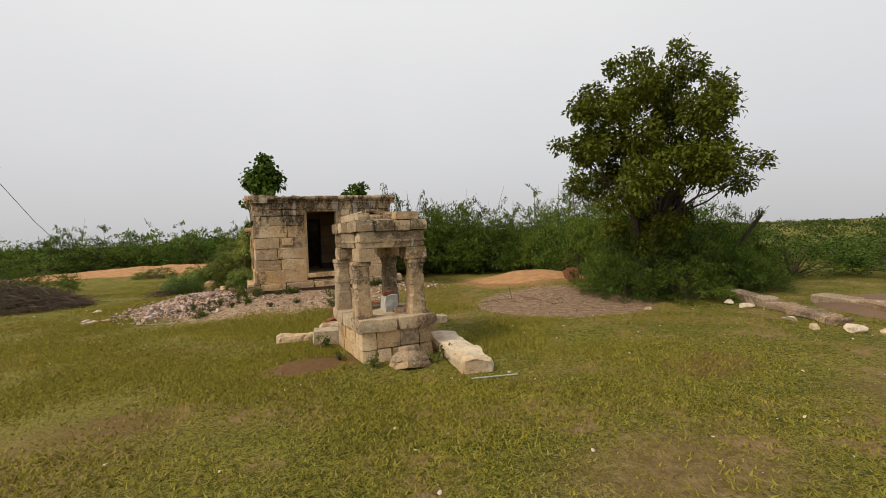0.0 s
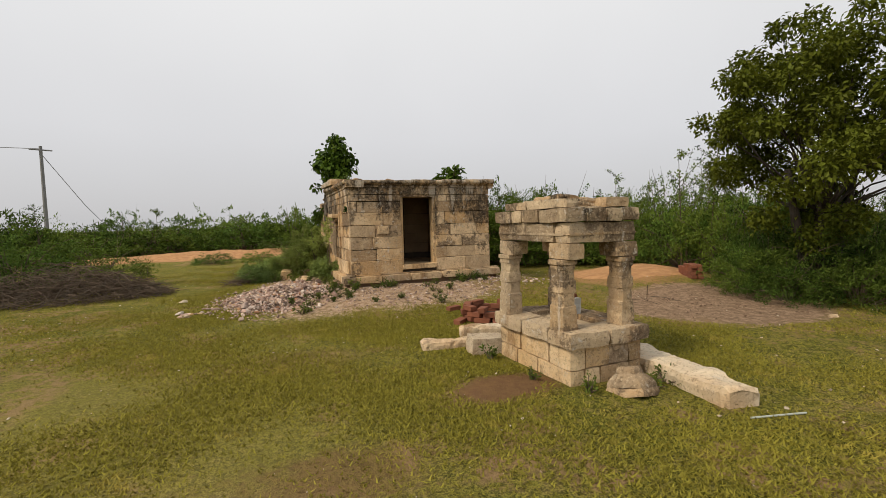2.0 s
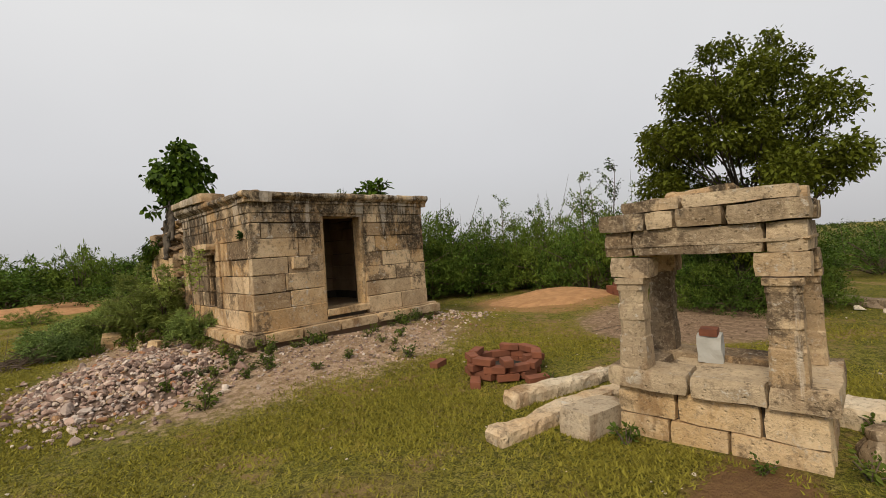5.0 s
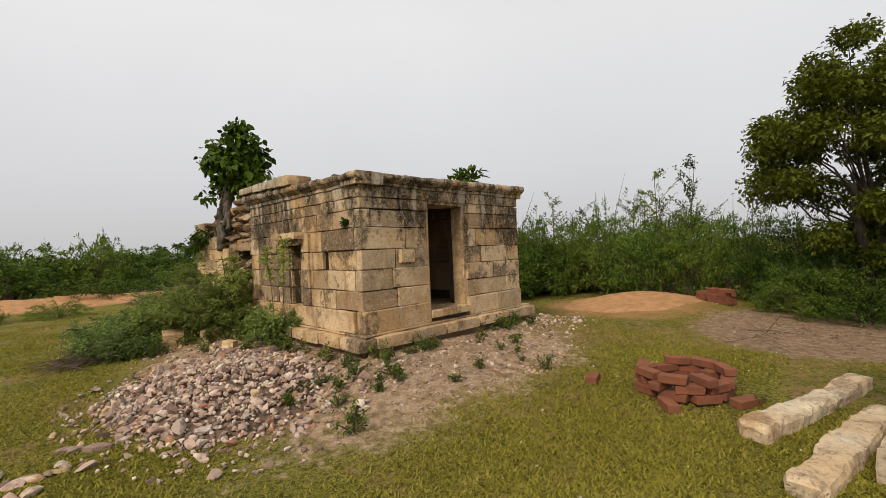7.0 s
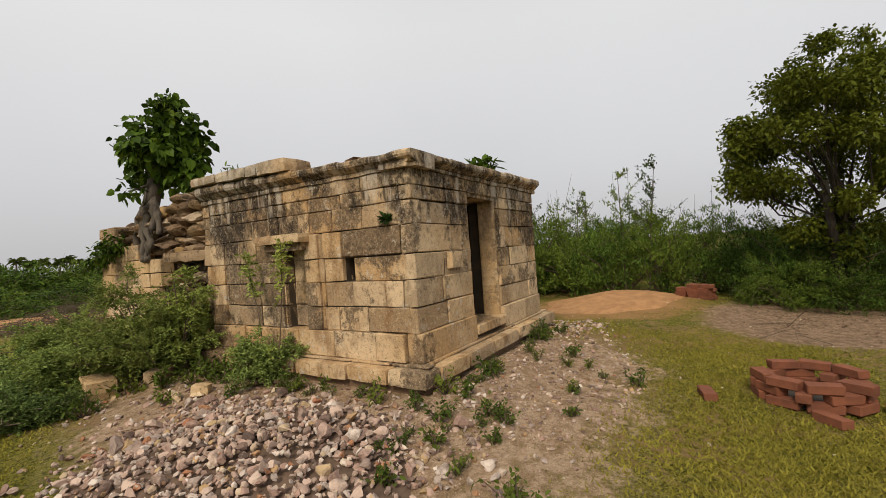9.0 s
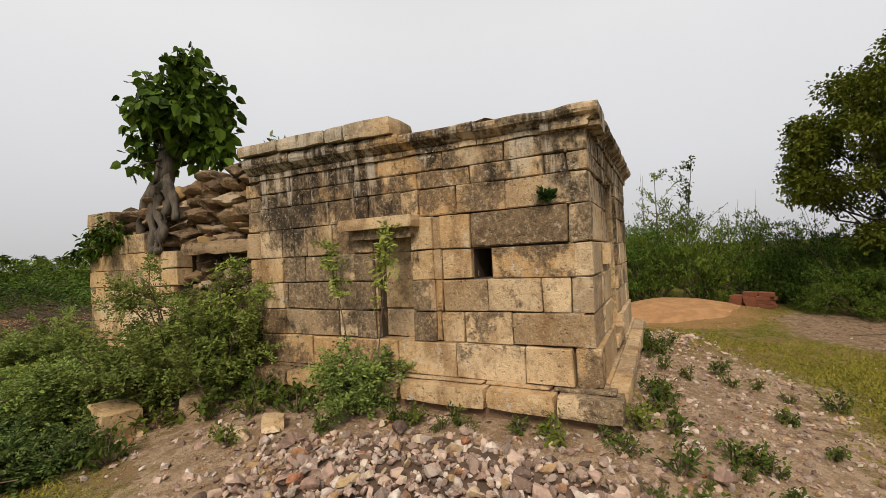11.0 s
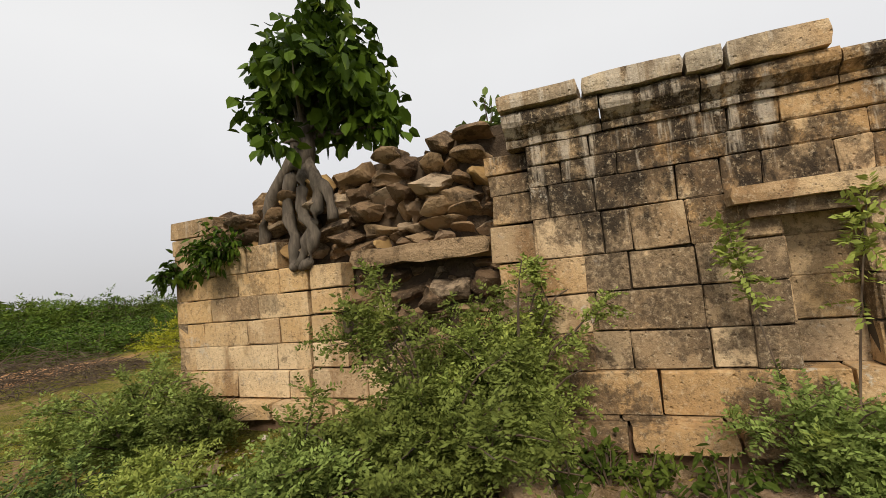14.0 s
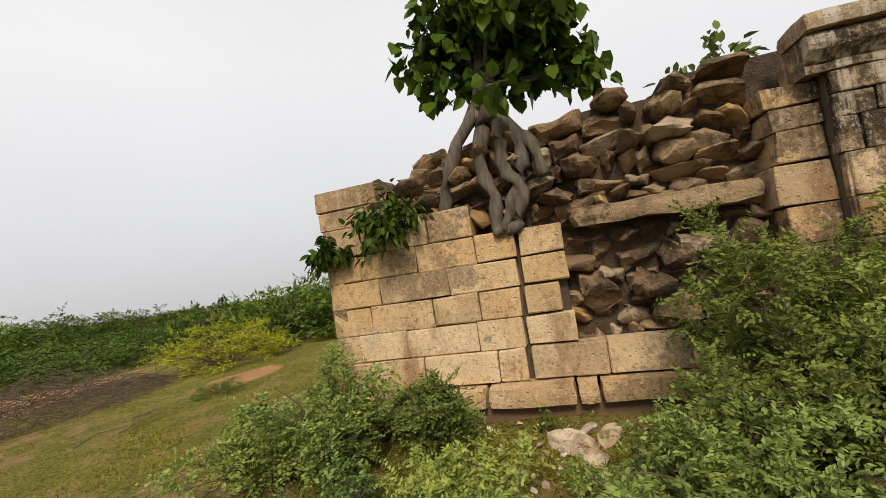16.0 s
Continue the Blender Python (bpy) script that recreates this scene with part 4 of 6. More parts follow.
scatter_stones("gravel", 2600, fan, (0.012, 0.07), PINK, "pinkish gravel and stone chips spread below the shrine door", 3)
scatter_stones("gravel", 1500, lambda r: (r.gauss(-0.55, 0.45), r.uniform(10.2, 16.2)), (0.015, 0.1), PINK, "stone chips along the foot of the shrine wall", 4)
scatter_stones("gravel", 260, lambda r: (r.gauss(3.7, 0.45), r.gauss(10.1, 0.3)), (0.05, 0.12), PINK, "grey stone chips at the corner of the shrine", 8)
scatter_stones("gravel", 500, lambda r: (r.gauss(5.75, 0.75), r.gauss(6.8, 0.7)), (0.012, 0.06), SOIL_DARK, "crumbs of dry brown earth on the bare patch", 12)
scatter_stones("pebbles", 1500, lambda r: (r.uniform(-6, 9), r.uniform(0.5, 16)), (0.012, 0.05), STONE_WHITE, "scattered pale pebbles in the turf", 6)

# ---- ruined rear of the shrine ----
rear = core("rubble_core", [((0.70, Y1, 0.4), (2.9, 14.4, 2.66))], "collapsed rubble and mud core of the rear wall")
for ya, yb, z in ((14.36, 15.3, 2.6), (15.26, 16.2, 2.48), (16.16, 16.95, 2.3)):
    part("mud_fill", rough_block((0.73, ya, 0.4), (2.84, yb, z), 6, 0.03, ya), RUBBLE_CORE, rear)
# same darkened colour on the core, seen in gaps of the masonry
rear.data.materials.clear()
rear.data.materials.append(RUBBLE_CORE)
for i in range(8):
    z0, z1 = COURSES[i], COURSES[i + 1]
    stone_piece("return_block", (0.40, Y1 + 0.005, z0 + 0.004), (0.75, 13.9 + random.uniform(-0.03, 0.03), z1 - 0.004), STONE, rear, jit=0.012)
r5 = random.Random(77)


def rubble_masonry():
    """Walling rubble: stones of many browns, half hidden by black crust and mud."""
    k = Mat("rubble_masonry")
    c = k.ramp(k.random(), [(0.0, (0.16, 0.105, 0.065)), (0.3, (0.34, 0.225, 0.13)), (0.55, (0.48, 0.34, 0.2)), (0.8, (0.24, 0.16, 0.1)), (1.0, (0.64, 0.5, 0.35))])
    g, f = k.noise(5, 7, 0.72), k.noise(40, 5, 0.7)
    c = k.mix(k.remap(k.noise(2.3, 7, 0.72), 0.49, 0.58, 0.0, 0.75), c, (0.05, 0.036, 0.026))
    c = k.mix(k.remap(g, 0.52, 0.66, 0.0, 0.6), c, (0.1, 0.066, 0.04))
    c = k.mix(k.remap(f, 0.56, 0.68, 0.0, 0.4), c, (0.5, 0.4, 0.28))
    return k.done(c, 0.95, k.math("ADD", g, k.math("MULTIPLY", f, 0.6)), 1.0, 0.035, 0.12)


STONE_RUB = rubble_masonry()
STONE_ORANGE = plain("orange_rubble_stone", (0.5, 0.33, 0.14), (0.2, 0.12, 0.055), 6)
def cobble_mesh(seed):
    """A rough walling stone of about unit size, broken along a few planes."""
    me = rock_mesh("rubble_stone", seed, 1.0, 3, 0.9)
    span = [max(v.co[k] for v in me.vertices) - min(v.co[k] for v in me.vertices) for k in range(3)]
    for v in me.vertices:
        v.co = Vector([v.co[k] * 1.08 / span[k] for k in range(3)]) + Vector(noise.noise_vector(v.co * 9 + Vector((seed, 0, 0)))) * 0.03
    return me


RUBS = [cobble_mesh(61 + k) for k in range(7)]
for me in RUBS:
    me.materials.append(STONE_RUB)
RUBO = cobble_mesh(31)
RUBO.materials.append(STONE_ORANGE)
zc = 0.72
row = 0
while zc < 2.72:
    hgt = r5.uniform(0.12, 0.19)
    ya = 13.9
    end = 15.25 if zc < 1.75 else 16.75 - max(0, zc - 1.9) * 1.0
    while ya < end:
        ln = r5.choice((0.13, 0.17, 0.2, 0.26, 0.34)) * r5.uniform(0.85, 1.15)
        top = 2.68 - 0.17 * max(0, ya - 14.6) + 0.05 * math.sin(ya * 9)
        if zc + hgt < top + 0.07:
            ob = link("rubble_stone", RUBO if r5.random() < 0.1 else RUBS[r5.randrange(6)], None, rear)
            xin = 0.72 - 0.06 * r5.random() + (0.1 if 1.45 < zc < 1.62 else 0) + (0.12 if zc < 1.1 and ya > 14.2 else 0)
            ob.matrix_basis = pose(xin + 0.04, ya + ln / 2, zc + hgt / 2 + r5.uniform(-0.035, 0.035), r5.uniform(-12, 12), r5.uniform(-10, 10), r5.uniform(-16, 16)) @ Matrix.Diagonal((0.36 * r5.uniform(0.8, 1.2), ln * r5.uniform(0.9, 1.25), hgt * r5.uniform(0.9, 1.4), 1))
        ya += ln
    zc += hgt
    row += 1
part("ledge_slab", rough_block((0.46, 13.95, 1.66), (0.95, 15.2, 1.80), 6, 0.035, 9), STONE_RUB, rear, "long projecting broken slab")
for i, (y, z, s) in enumerate(((14.4, 1.4, 0.3), (14.75, 1.2, 0.26), (14.05, 1.45, 0.3), (15.1, 1.15, 0.24), (14.5, 0.95, 0.34))):
    link("rubble_stone", RUBS[i % 6], None, rear).matrix_basis = pose(0.62, y, z, 10 * i, 0, 20 * i) @ Matrix.Diagonal((0.3, s, s * 0.8, 1))

for i, (y, z, q) in enumerate(((16.25, 2.2, 0.3), (16.55, 2.2, 0.28), (16.4, 2.36, 0.26), (16.1, 2.36, 0.28), (16.75, 2.3, 0.24), (15.95, 2.44, 0.26), (16.3, 2.48, 0.2), (15.7, 2.46, 0.28))):
    link("rubble_stone", RUBS[i % 7], None, rear).matrix_basis = pose(0.86, y, z, 8 * i, 5, 25 * i) @ Matrix.Diagonal((0.34, q * 1.2, q * 0.7, 1))

# rear facing that still stands
rear_face = core("rear_facing", [((0.58, 15.3, 0.4), (0.74, 17.2, 1.72)), ((0.58, 16.5, 1.7), (0.74, 17.2, 2.2))], "surviving chiselled facing with an open crack")
RC = (0.585, 0.83, 1.06, 1.29, 1.51, 1.73)
REAR = [[15.9, 16.5], [16.03, 16.62, 17.05], [15.98, 16.36, 16.9], [16.2, 16.8], [15.95, 16.45, 16.95]]
for i, js in enumerate(REAR):
    lean = 0.012 * i
    course_blocks(rear_face, "y", 0.5, RC[i], RC[i + 1], [15.68 - lean] + js + [YB], proud=0.025 if i == 0 else 0, material=STONE_FRESH, depth=0.12)
    if i:
        course_blocks(rear_face, "y", 0.5, RC[i] + 0.01, RC[i + 1], [15.28 + (0.08 if i == 2 else 0), 15.655 - lean], material=STONE_FRESH, depth=0.2)
    else:
        course_blocks(rear_face, "y", 0.5, RC[0], RC[1], [14.55, 15.1, 15.64], proud=0.025, material=STONE_FRESH)
course_blocks(rear_face, "y", 0.5, 1.73, 1.98, [15.95, 16.32, 16.7, YB], material=STONE_FRESH, depth=0.3)
course_blocks(rear_face, "y", 0.5, 1.98, 2.14, [16.62, YB + 0.02], material=STONE_FRESH, depth=0.3)
course_blocks(rear_face, "y", 0.5, 2.14, 2.33, [16.72, YB + 0.03], material=STONE_FRESH, depth=0.3)
es = [13.8, 14.5, 15.2, 15.35, 16.0, 16.7, YB + 0.12]
for a, b in zip(es[:-1], es[1:]):
    part("plinth_stone", rough_block((0.33, a + 0.006, 0.43), (0.6, b - 0.006, 0.575), 4, 0.01, a), STONE_FRESH, plinth)
for i, (x, y, z, s) in enumerate(((0.5, 10.9, 2.57, 0.28), (0.55, 11.3, 2.57, 0.36), (0.6, 11.65, 2.56, 0.25), (1.2, 10.75, 2.56, 0.2), (0.7, 11.9, 2.56, 0.35), (1.9, 10.8, 2.55, 0.22), (0.75, 13.3, 2.6, 0.3))):
    link("roof_stone", RUBS[i % 6], None, roof).matrix_basis = pose(x, y, z - 0.09, 0, 10, 40 * i) @ Matrix.Diagonal((s, s * 1.3, s * 0.6, 1))


# ---- plants ----
def frond_bush(name, at, radius, height, label, seed, stems=14, count=1500, length=0.11, pairs=5, mat=LEAF_NEAR, lean=(0, 0), leaflet=0.23):
    """A feathery shrub: arching stems from one root, compound leaves along their outer halves."""
    rng = np.random.default_rng(seed)
    ob = thing(name, label, "shrub", (*at, ground_z(*at)))
    tv, tf = [], []
    cs, ds = [], []
    for i in range(stems):
        a = rng.uniform(0, 2 * np.pi)
        rr = radius * rng.uniform(0.35, 1.0)
        hh = height * rng.uniform(0.25, 1.0) * (1 - 0.45 * (rr / radius) ** 2)
        end = np.array([rr * np.cos(a) + lean[0], rr * np.sin(a) + lean[1], hh])
        ctl = np.array([end[0] * 0.35, end[1] * 0.35, hh * rng.uniform(0.75, 1.1)])
        pts = [(1 - u) ** 2 * np.zeros(3) + 2 * u * (1 - u) * ctl + u * u * end for u in np.linspace(0, 1, 7)]
        tube([p for p in pts], [0.012 * (1 - 0.75 * u) * (0.6 + height * 0.4) for u in np.linspace(0, 1, 7)], 5, tv, tf)
        per = count // stems // 3
        for b in range(3):
            u = rng.uniform(0.12, 0.95)
            p0 = (1 - u) ** 2 * np.zeros(3) + 2 * u * (1 - u) * ctl + u * u * end
            dr = rng.normal(size=3)
            dr[2] = abs(dr[2]) * 0.5 + 0.1
            dr = dr / np.linalg.norm(dr) * radius * rng.uniform(0.25, 0.55)
            q = [p0, p0 + dr * 0.5 + [0, 0, 0.03], p0 + dr - [0, 0, 0.02]]
            tube(q, [0.006, 0.004, 0.002], 4, tv, tf)
            uu = rng.uniform(0.05, 1.0, (per, 1))
            pp = p0 + dr * uu + rng.normal(size=(per, 3)) * radius * 0.035
            cs.append(pp)
            d = rng.normal(size=(per, 3)) * 0.8 + dr / np.linalg.norm(dr)
            d[:, 2] += 0.1
            ds.append(d)
    part_mesh = arrays("branchwork", tv, tf)
    tagged(link("branchwork", part_mesh, TWIG, ob, "thin brown stems"), kind="stuff")
    v, f = fronds(rng, np.concatenate(cs), np.concatenate(ds), length, pairs, leaflet)
    v[:, 2] = np.maximum(v[:, 2], 0.01)
    link("foliage", arrays("foliage", v, f), mat, ob)
    return ob


for i, (x, y, r, h, st, n, lab) in enumerate((
        (-1.4, 14.0, 0.45, 0.4, 14, 800, "low feathery shrub at the foot of the rubble heap"), (-1.3, 14.9, 0.5, 0.42, 14, 900, "low feathery shrub in rough grass"),
        (-1.7, 14.5, 0.45, 0.4, 14, 800, "low feathery shrub in rough grass"), (-1.55, 15.75, 0.45, 0.4, 14, 800, "low feathery shrub in rough grass"), (-1.1, 16.5, 0.45, 0.42, 14, 800, "low feathery shrub in the long grass"),
        (-0.75, 15.95, 0.45, 0.36, 14, 800, "low feathery shrub in the long grass"), (-1.0, 15.2, 0.5, 0.36, 14, 900, "low feathery shrub at the edge of the rubble"),
        (-0.3, 14.15, 0.9, 1.2, 40, 5200, "dense feathery green shrub against the ruined wall"), (-0.05, 13.75, 0.55, 1.35, 20, 1900, "tall feathery shrub beside the broken wall"),
        (-0.8, 14.75, 0.7, 0.5, 18, 2000, "low spreading feathery shrub in the grass"), (-0.25, 16.95, 0.6, 0.75, 20, 2000, "feathery shrub at the rear corner of the shrine"),
        (-0.35, 17.5, 0.45, 0.4, 14, 900, "low feathery shrub beyond the rear corner"), (-0.1, 16.25, 0.4, 0.5, 12, 900, "small feathery shrub below the crack"),
        (0.0, 12.25, 0.4, 0.6, 14, 1000, "slender feathery shrub before the niche"))):
    frond_bush("feathery_shrub", (x, y), r, h, lab, i + 1, st, int(n * 0.8), 0.15, 8, leaflet=0.2)
for y0, y1, z1, s in ((12.15, 11.95, 1.75, 3), (12.3, 12.55, 1.62, 4)):
    ob = thing("sapling", "thin upright sapling with a tuft of pinnate leaves", "sapling", (0.05, y0, ground_z(0.05, y0)))
    rng = np.random.default_rng(s)
    z = z1 - ground_z(0.05, y0)
    pts = [(0.04 * math.sin(3 * u), (y1 - y0) * u, z * u) for u in np.linspace(0, 1, 8)]
    link("stem", arrays("stem", *tube(pts, [0.008 - 0.005 * u for u in np.linspace(0, 1, 8)], 5)), TWIG, ob)
    n = 30
    u = rng.uniform(0.2, 1.0, n) ** 0.3
    c = np.stack([0.04 * np.sin(3 * u), (y1 - y0) * u, z * u], 1) + rng.normal(size=(n, 3)) * 0.012
    d = rng.normal(size=(n, 3))
    link("foliage", arrays("foliage", *fronds(rng, c, d, 0.13, 6)), LEAF_NEAR, ob)


def crown_lobes(rng, lobes, per, thick=0.62):
    """Leaf places and headings in a crown of separate rounded lobes, thickest towards each lobe's skin."""
    cs, hs = [], []
    for x, y, z, r in lobes:
        n = int(per * (r / 0.5) ** 2)
        d = rng.normal(size=(n, 3))
        d /= np.linalg.norm(d, axis=1, keepdims=True)
        k = r * rng.uniform(0.25, 1.0, (n, 1)) ** thick * (1 + 0.3 * np.sin(d[:, :1] * 5 + x * 9) * np.cos(d[:, 1:2] * 6 + z * 7))
        cs.append(np.array([x, y, z]) + d * k * np.array([1, 1, 0.8]) + rng.normal(size=(n, 3)) * 0.03)
        hs.append(d * 0.55 + rng.normal(size=(n, 3)) * 0.75)
    return np.concatenate(cs), np.concatenate(hs)


def branches(rng, root, ends, rad, tv, tf, bend=0.2):
    for e in ends:
        m = (np.asarray(root) + e) / 2 + rng.normal(size=3) * bend
        tube([root, np.asarray(root) * 0.6 + m * 0.4, m, m * 0.4 + e * 0.6, e], [rad, rad * 0.8, rad * 0.55, rad * 0.35, rad * 0.15], 5, tv, tf)


def spreading_tree():
    rng = np.random.default_rng(41)
    ob = thing("spreading_tree", "rounded dark green broadleaf tree above thick scrub", "tree", (7.53, 6.15, ground_z(7.53, 6.15) - 0.05))
    tv, tf = [], []
    for dx, dy in ((0.0, 0.0), (0.22, -0.1), (-0.16, 0.12)):
        tube([(dx * 0.3, dy * 0.3, -0.1), (dx + 0.05, dy, 0.6), (dx * 1.6, dy * 1.6, 1.3), (dx * 2.4, dy * 2.4, 2.3)], [0.11, 0.09, 0.075, 0.05], 8, tv, tf)
    lobes = []
    for u, z, r in ((0.1, 4.4, 0.5), (0.5, 4.55, 0.42), (-0.5, 4.2, 0.5), (-0.9, 3.75, 0.45), (0.9, 4.1, 0.42), (1.15, 4.4, 0.26), (-1.2, 3.25, 0.4), (-1.75, 3.4, 0.22), (-0.5, 3.4, 0.62), (0.4, 3.5, 0.62), (1.0, 3.15, 0.45),
                    (1.5, 2.9, 0.36), (2.05, 2.85, 0.26), (-1.4, 2.45, 0.32), (-0.8, 2.5, 0.55), (0.0, 2.6, 0.62), (0.8, 2.5, 0.55), (1.45, 2.3, 0.36), (-0.4, 2.05, 0.36), (0.5, 1.95, 0.36), (-1.0, 1.95, 0.3), (0.0, 1.6, 0.42), (0.8, 1.65, 0.36), (-0.6, 1.5, 0.4), (0.3, 1.25, 0.4), (-0.2, 1.15, 0.36), (-1.5, 3.9, 0.3), (-1.1, 4.35, 0.34), (-0.7, 4.75, 0.32), (-0.2, 4.95, 0.3), (0.35, 5.0, 0.26)):
        for k in range(2 if r > 0.4 else 1):
            v = rng.uniform(0.15, 0.85) * (1 - 2 * k) * (1.6 if r > 0.5 else 1.0) if r > 0.4 else rng.uniform(-0.5, 0.5)
            lobes.append((0.91 * u + 0.42 * v, -0.42 * u + 0.91 * v, 0.95 * z + rng.uniform(-0.1, 0.1), r * 0.86))
    for k in range(16):
        a, z = rng.uniform(0, 6.3), rng.uniform(2.2, 4.2)
        q = 1.5 * math.sqrt(max(0.1, 1 - ((z - 3.0) / 1.9) ** 2))
        lobes.append((q * math.cos(a), q * math.sin(a), z, rng.uniform(0.2, 0.36)))
    lobes += [(0.55, 0.1, 3.75, 0.42), (0.85, -0.5, 3.6, 0.4), (0.2, -0.3, 3.9, 0.4), (0.5, -0.1, 3.1, 0.42), (0.9, 0.2, 3.0, 0.36)]
    c, h = crown_lobes(rng, [(x, y, z, r * 0.93) for x, y, z, r in lobes], 1300)
    h[:, 2] -= 0.25
    branches(rng, (0.1, 0.0, 1.5), np.array([l[:3] for l in lobes[::2]]), 0.03, tv, tf)
    link("trunk", arrays("trunk", tv, tf), BARK_DARK, ob, smooth=True)
    link("crown", arrays("crown", *leaves(rng, c, h, 0.085, 0.55, 0.3, 0.35, 0.1, 2.0)), LEAF_TREE, ob)


spreading_tree()


def fig_tree():
    rng = np.random.default_rng(21)
    ob = thing("fig_tree", "strangler fig rooted on the ruined wall, grey braided roots", "tree", (0.62, 15.7, 1.75))
    k = 0
    roots = (
        [(0.05, 0.0, 1.15), (-0.02, 0.28, 0.75), (-0.05, 0.42, 0.4), (-0.02, 0.48, 0.15), (0.02, 0.5, 0.0)],
        [(0.05, 0.02, 1.15), (-0.08, 0.06, 0.8), (-0.1, 0.12, 0.5), (-0.12, 0.02, 0.25), (-0.14, 0.06, 0.0), (-0.14, 0.02, -0.05)],
        [(0.05, -0.02, 1.1), (-0.08, -0.1, 0.75), (-0.12, -0.05, 0.5), (-0.12, -0.2, 0.25), (-0.14, -0.12, 0.02), (-0.14, -0.02, -0.05)],
        [(0.05, -0.02, 1.05), (-0.06, -0.2, 0.7), (-0.1, -0.22, 0.45), (-0.12, -0.1, 0.2), (-0.14, 0.0, -0.02)],
        [(0.0, 0.0, 0.9), (0.0, -0.15, 0.8), (-0.06, -0.32, 0.6), (-0.08, -0.36, 0.35)],
    )
    for pts in roots:
        fine = []
        for a, b in zip(pts[:-1], pts[1:]):
            for u in (0, 0.33, 0.66):
                fine.append(tuple(a[i] + (b[i] - a[i]) * u + rng.normal() * 0.008 for i in range(3)))
        fine.append(pts[-1])
        n = len(fine)
        link("root", arrays("root", *tube(fine, [0.062 - 0.022 * i / n + 0.012 * math.sin(i * 1.9 + k) for i in range(n)], 9)), BARK, ob, smooth=True)
        k += 1
    tv, tf, tips = [], [], []
    tube([(0.0, 0.0, 0.85), (0.06, 0.0, 1.1), (0.1, 0.0, 1.4)], [0.12, 0.12, 0.08], 9, tv, tf)
    lobes = [(0.12 + rng.uniform(-0.22, 0.22), y, z, r) for y, z, r in ((-0.2, 1.7, 0.42), (0.15, 1.6, 0.36), (-0.55, 1.6, 0.3), (0.0, 2.1, 0.36), (-0.4, 2.1, 0.32), (0.35, 1.9, 0.26), (-0.72, 1.2, 0.2), (0.42, 1.3, 0.2), (-0.2, 1.3, 0.26), (-0.5, 1.35, 0.26), (-0.15, 2.4, 0.22), (0.05, 1.15, 0.16))]
    lobes += [(0.45, -0.2, 1.7, 0.4), (0.4, -0.5, 1.9, 0.3), (0.4, 0.2, 1.8, 0.3), (-0.25, -0.2, 1.75, 0.3), (-0.38, -0.15, 1.0, 0.13), (0.3, -0.75, 1.45, 0.2), (0.2, -0.85, 1.15, 0.15), (0.1, 0.55, 1.6, 0.18), (0.2, -0.3, 2.45, 0.2)]
    c, h = crown_lobes(rng, lobes, 340, 0.55)
    h[:, 2] -= 0.8
    branches(rng, (0.1, 0.0, 1.2), np.array([l[:3] for l in lobes]), 0.03, tv, tf, 0.05)
    link("trunk", arrays("trunk", tv, tf), BARK, ob, smooth=True)
    link("crown", arrays("crown", *broad_leaves(rng, c, h, 0.118, 0.8)), LEAF_FIG, ob)


fig_tree()


def tuft(name, at, label, seed, n, r, leaf, mat, droop=0.3, category="plant", width=0.45, up=0.6):
    rng = np.random.default_rng(seed)
    ob = thing(name, label, category, at)
    tv, tf, cs, ds = [], [], [], []
    for i in range(max(4, n // 14)):
        d = rng.normal(size=3)
        d[2] = abs(d[2]) + up
        d = d / np.linalg.norm(d) * r * rng.uniform(0.6, 1.1)
        tube([(0, 0, -0.03), d * 0.5, d], [0.008, 0.006, 0.003], 4, tv, tf)
        m = 14
        u = rng.uniform(0.3, 1.05, (m, 1))
        cs.append(d * u + rng.normal(size=(m, 3)) * r * 0.1)
        e = rng.normal(size=(m, 3)) + d / r
        e[:, 2] -= droop
        ds.append(e)
    link("branchwork", arrays("branchwork", tv, tf), TWIG, ob)["kind"] = "stuff"
    link("foliage", arrays("foliage", *broad_leaves(rng, np.concatenate(cs), np.concatenate(ds), leaf, width)), mat, ob)
    return ob


tuft("hanging_plant", (0.5, 16.6, 1.95), "bushy green plant growing out of the masonry", 31, 900, 0.36, 0.075, LEAF_FIG, 0.9, up=-0.6)
tuft("hanging_plant", (0.46, 17.2, 1.75), "small leafy plant rooted in the wall corner", 32, 320, 0.22, 0.075, LEAF_FIG, 0.9, up=-0.3)
tuft("wall_plant", (0.95, 13.98, 2.62), "leafy sapling on top of the ruined wall", 33, 170, 0.36, 0.1, LEAF_NEAR, 0.1)
tuft("wall_plant", (2.8, 11.0, 2.45), "broad-leaved plant growing on the shrine roof", 34, 260, 0.42, 0.14, LEAF_FIG, 0.2)
tuft("wall_plant", (0.3, 10.75, 1.86), "dark rosette rooted in a wall joint", 35, 30, 0.06, 0.075, LEAF_DARK, 0.0)
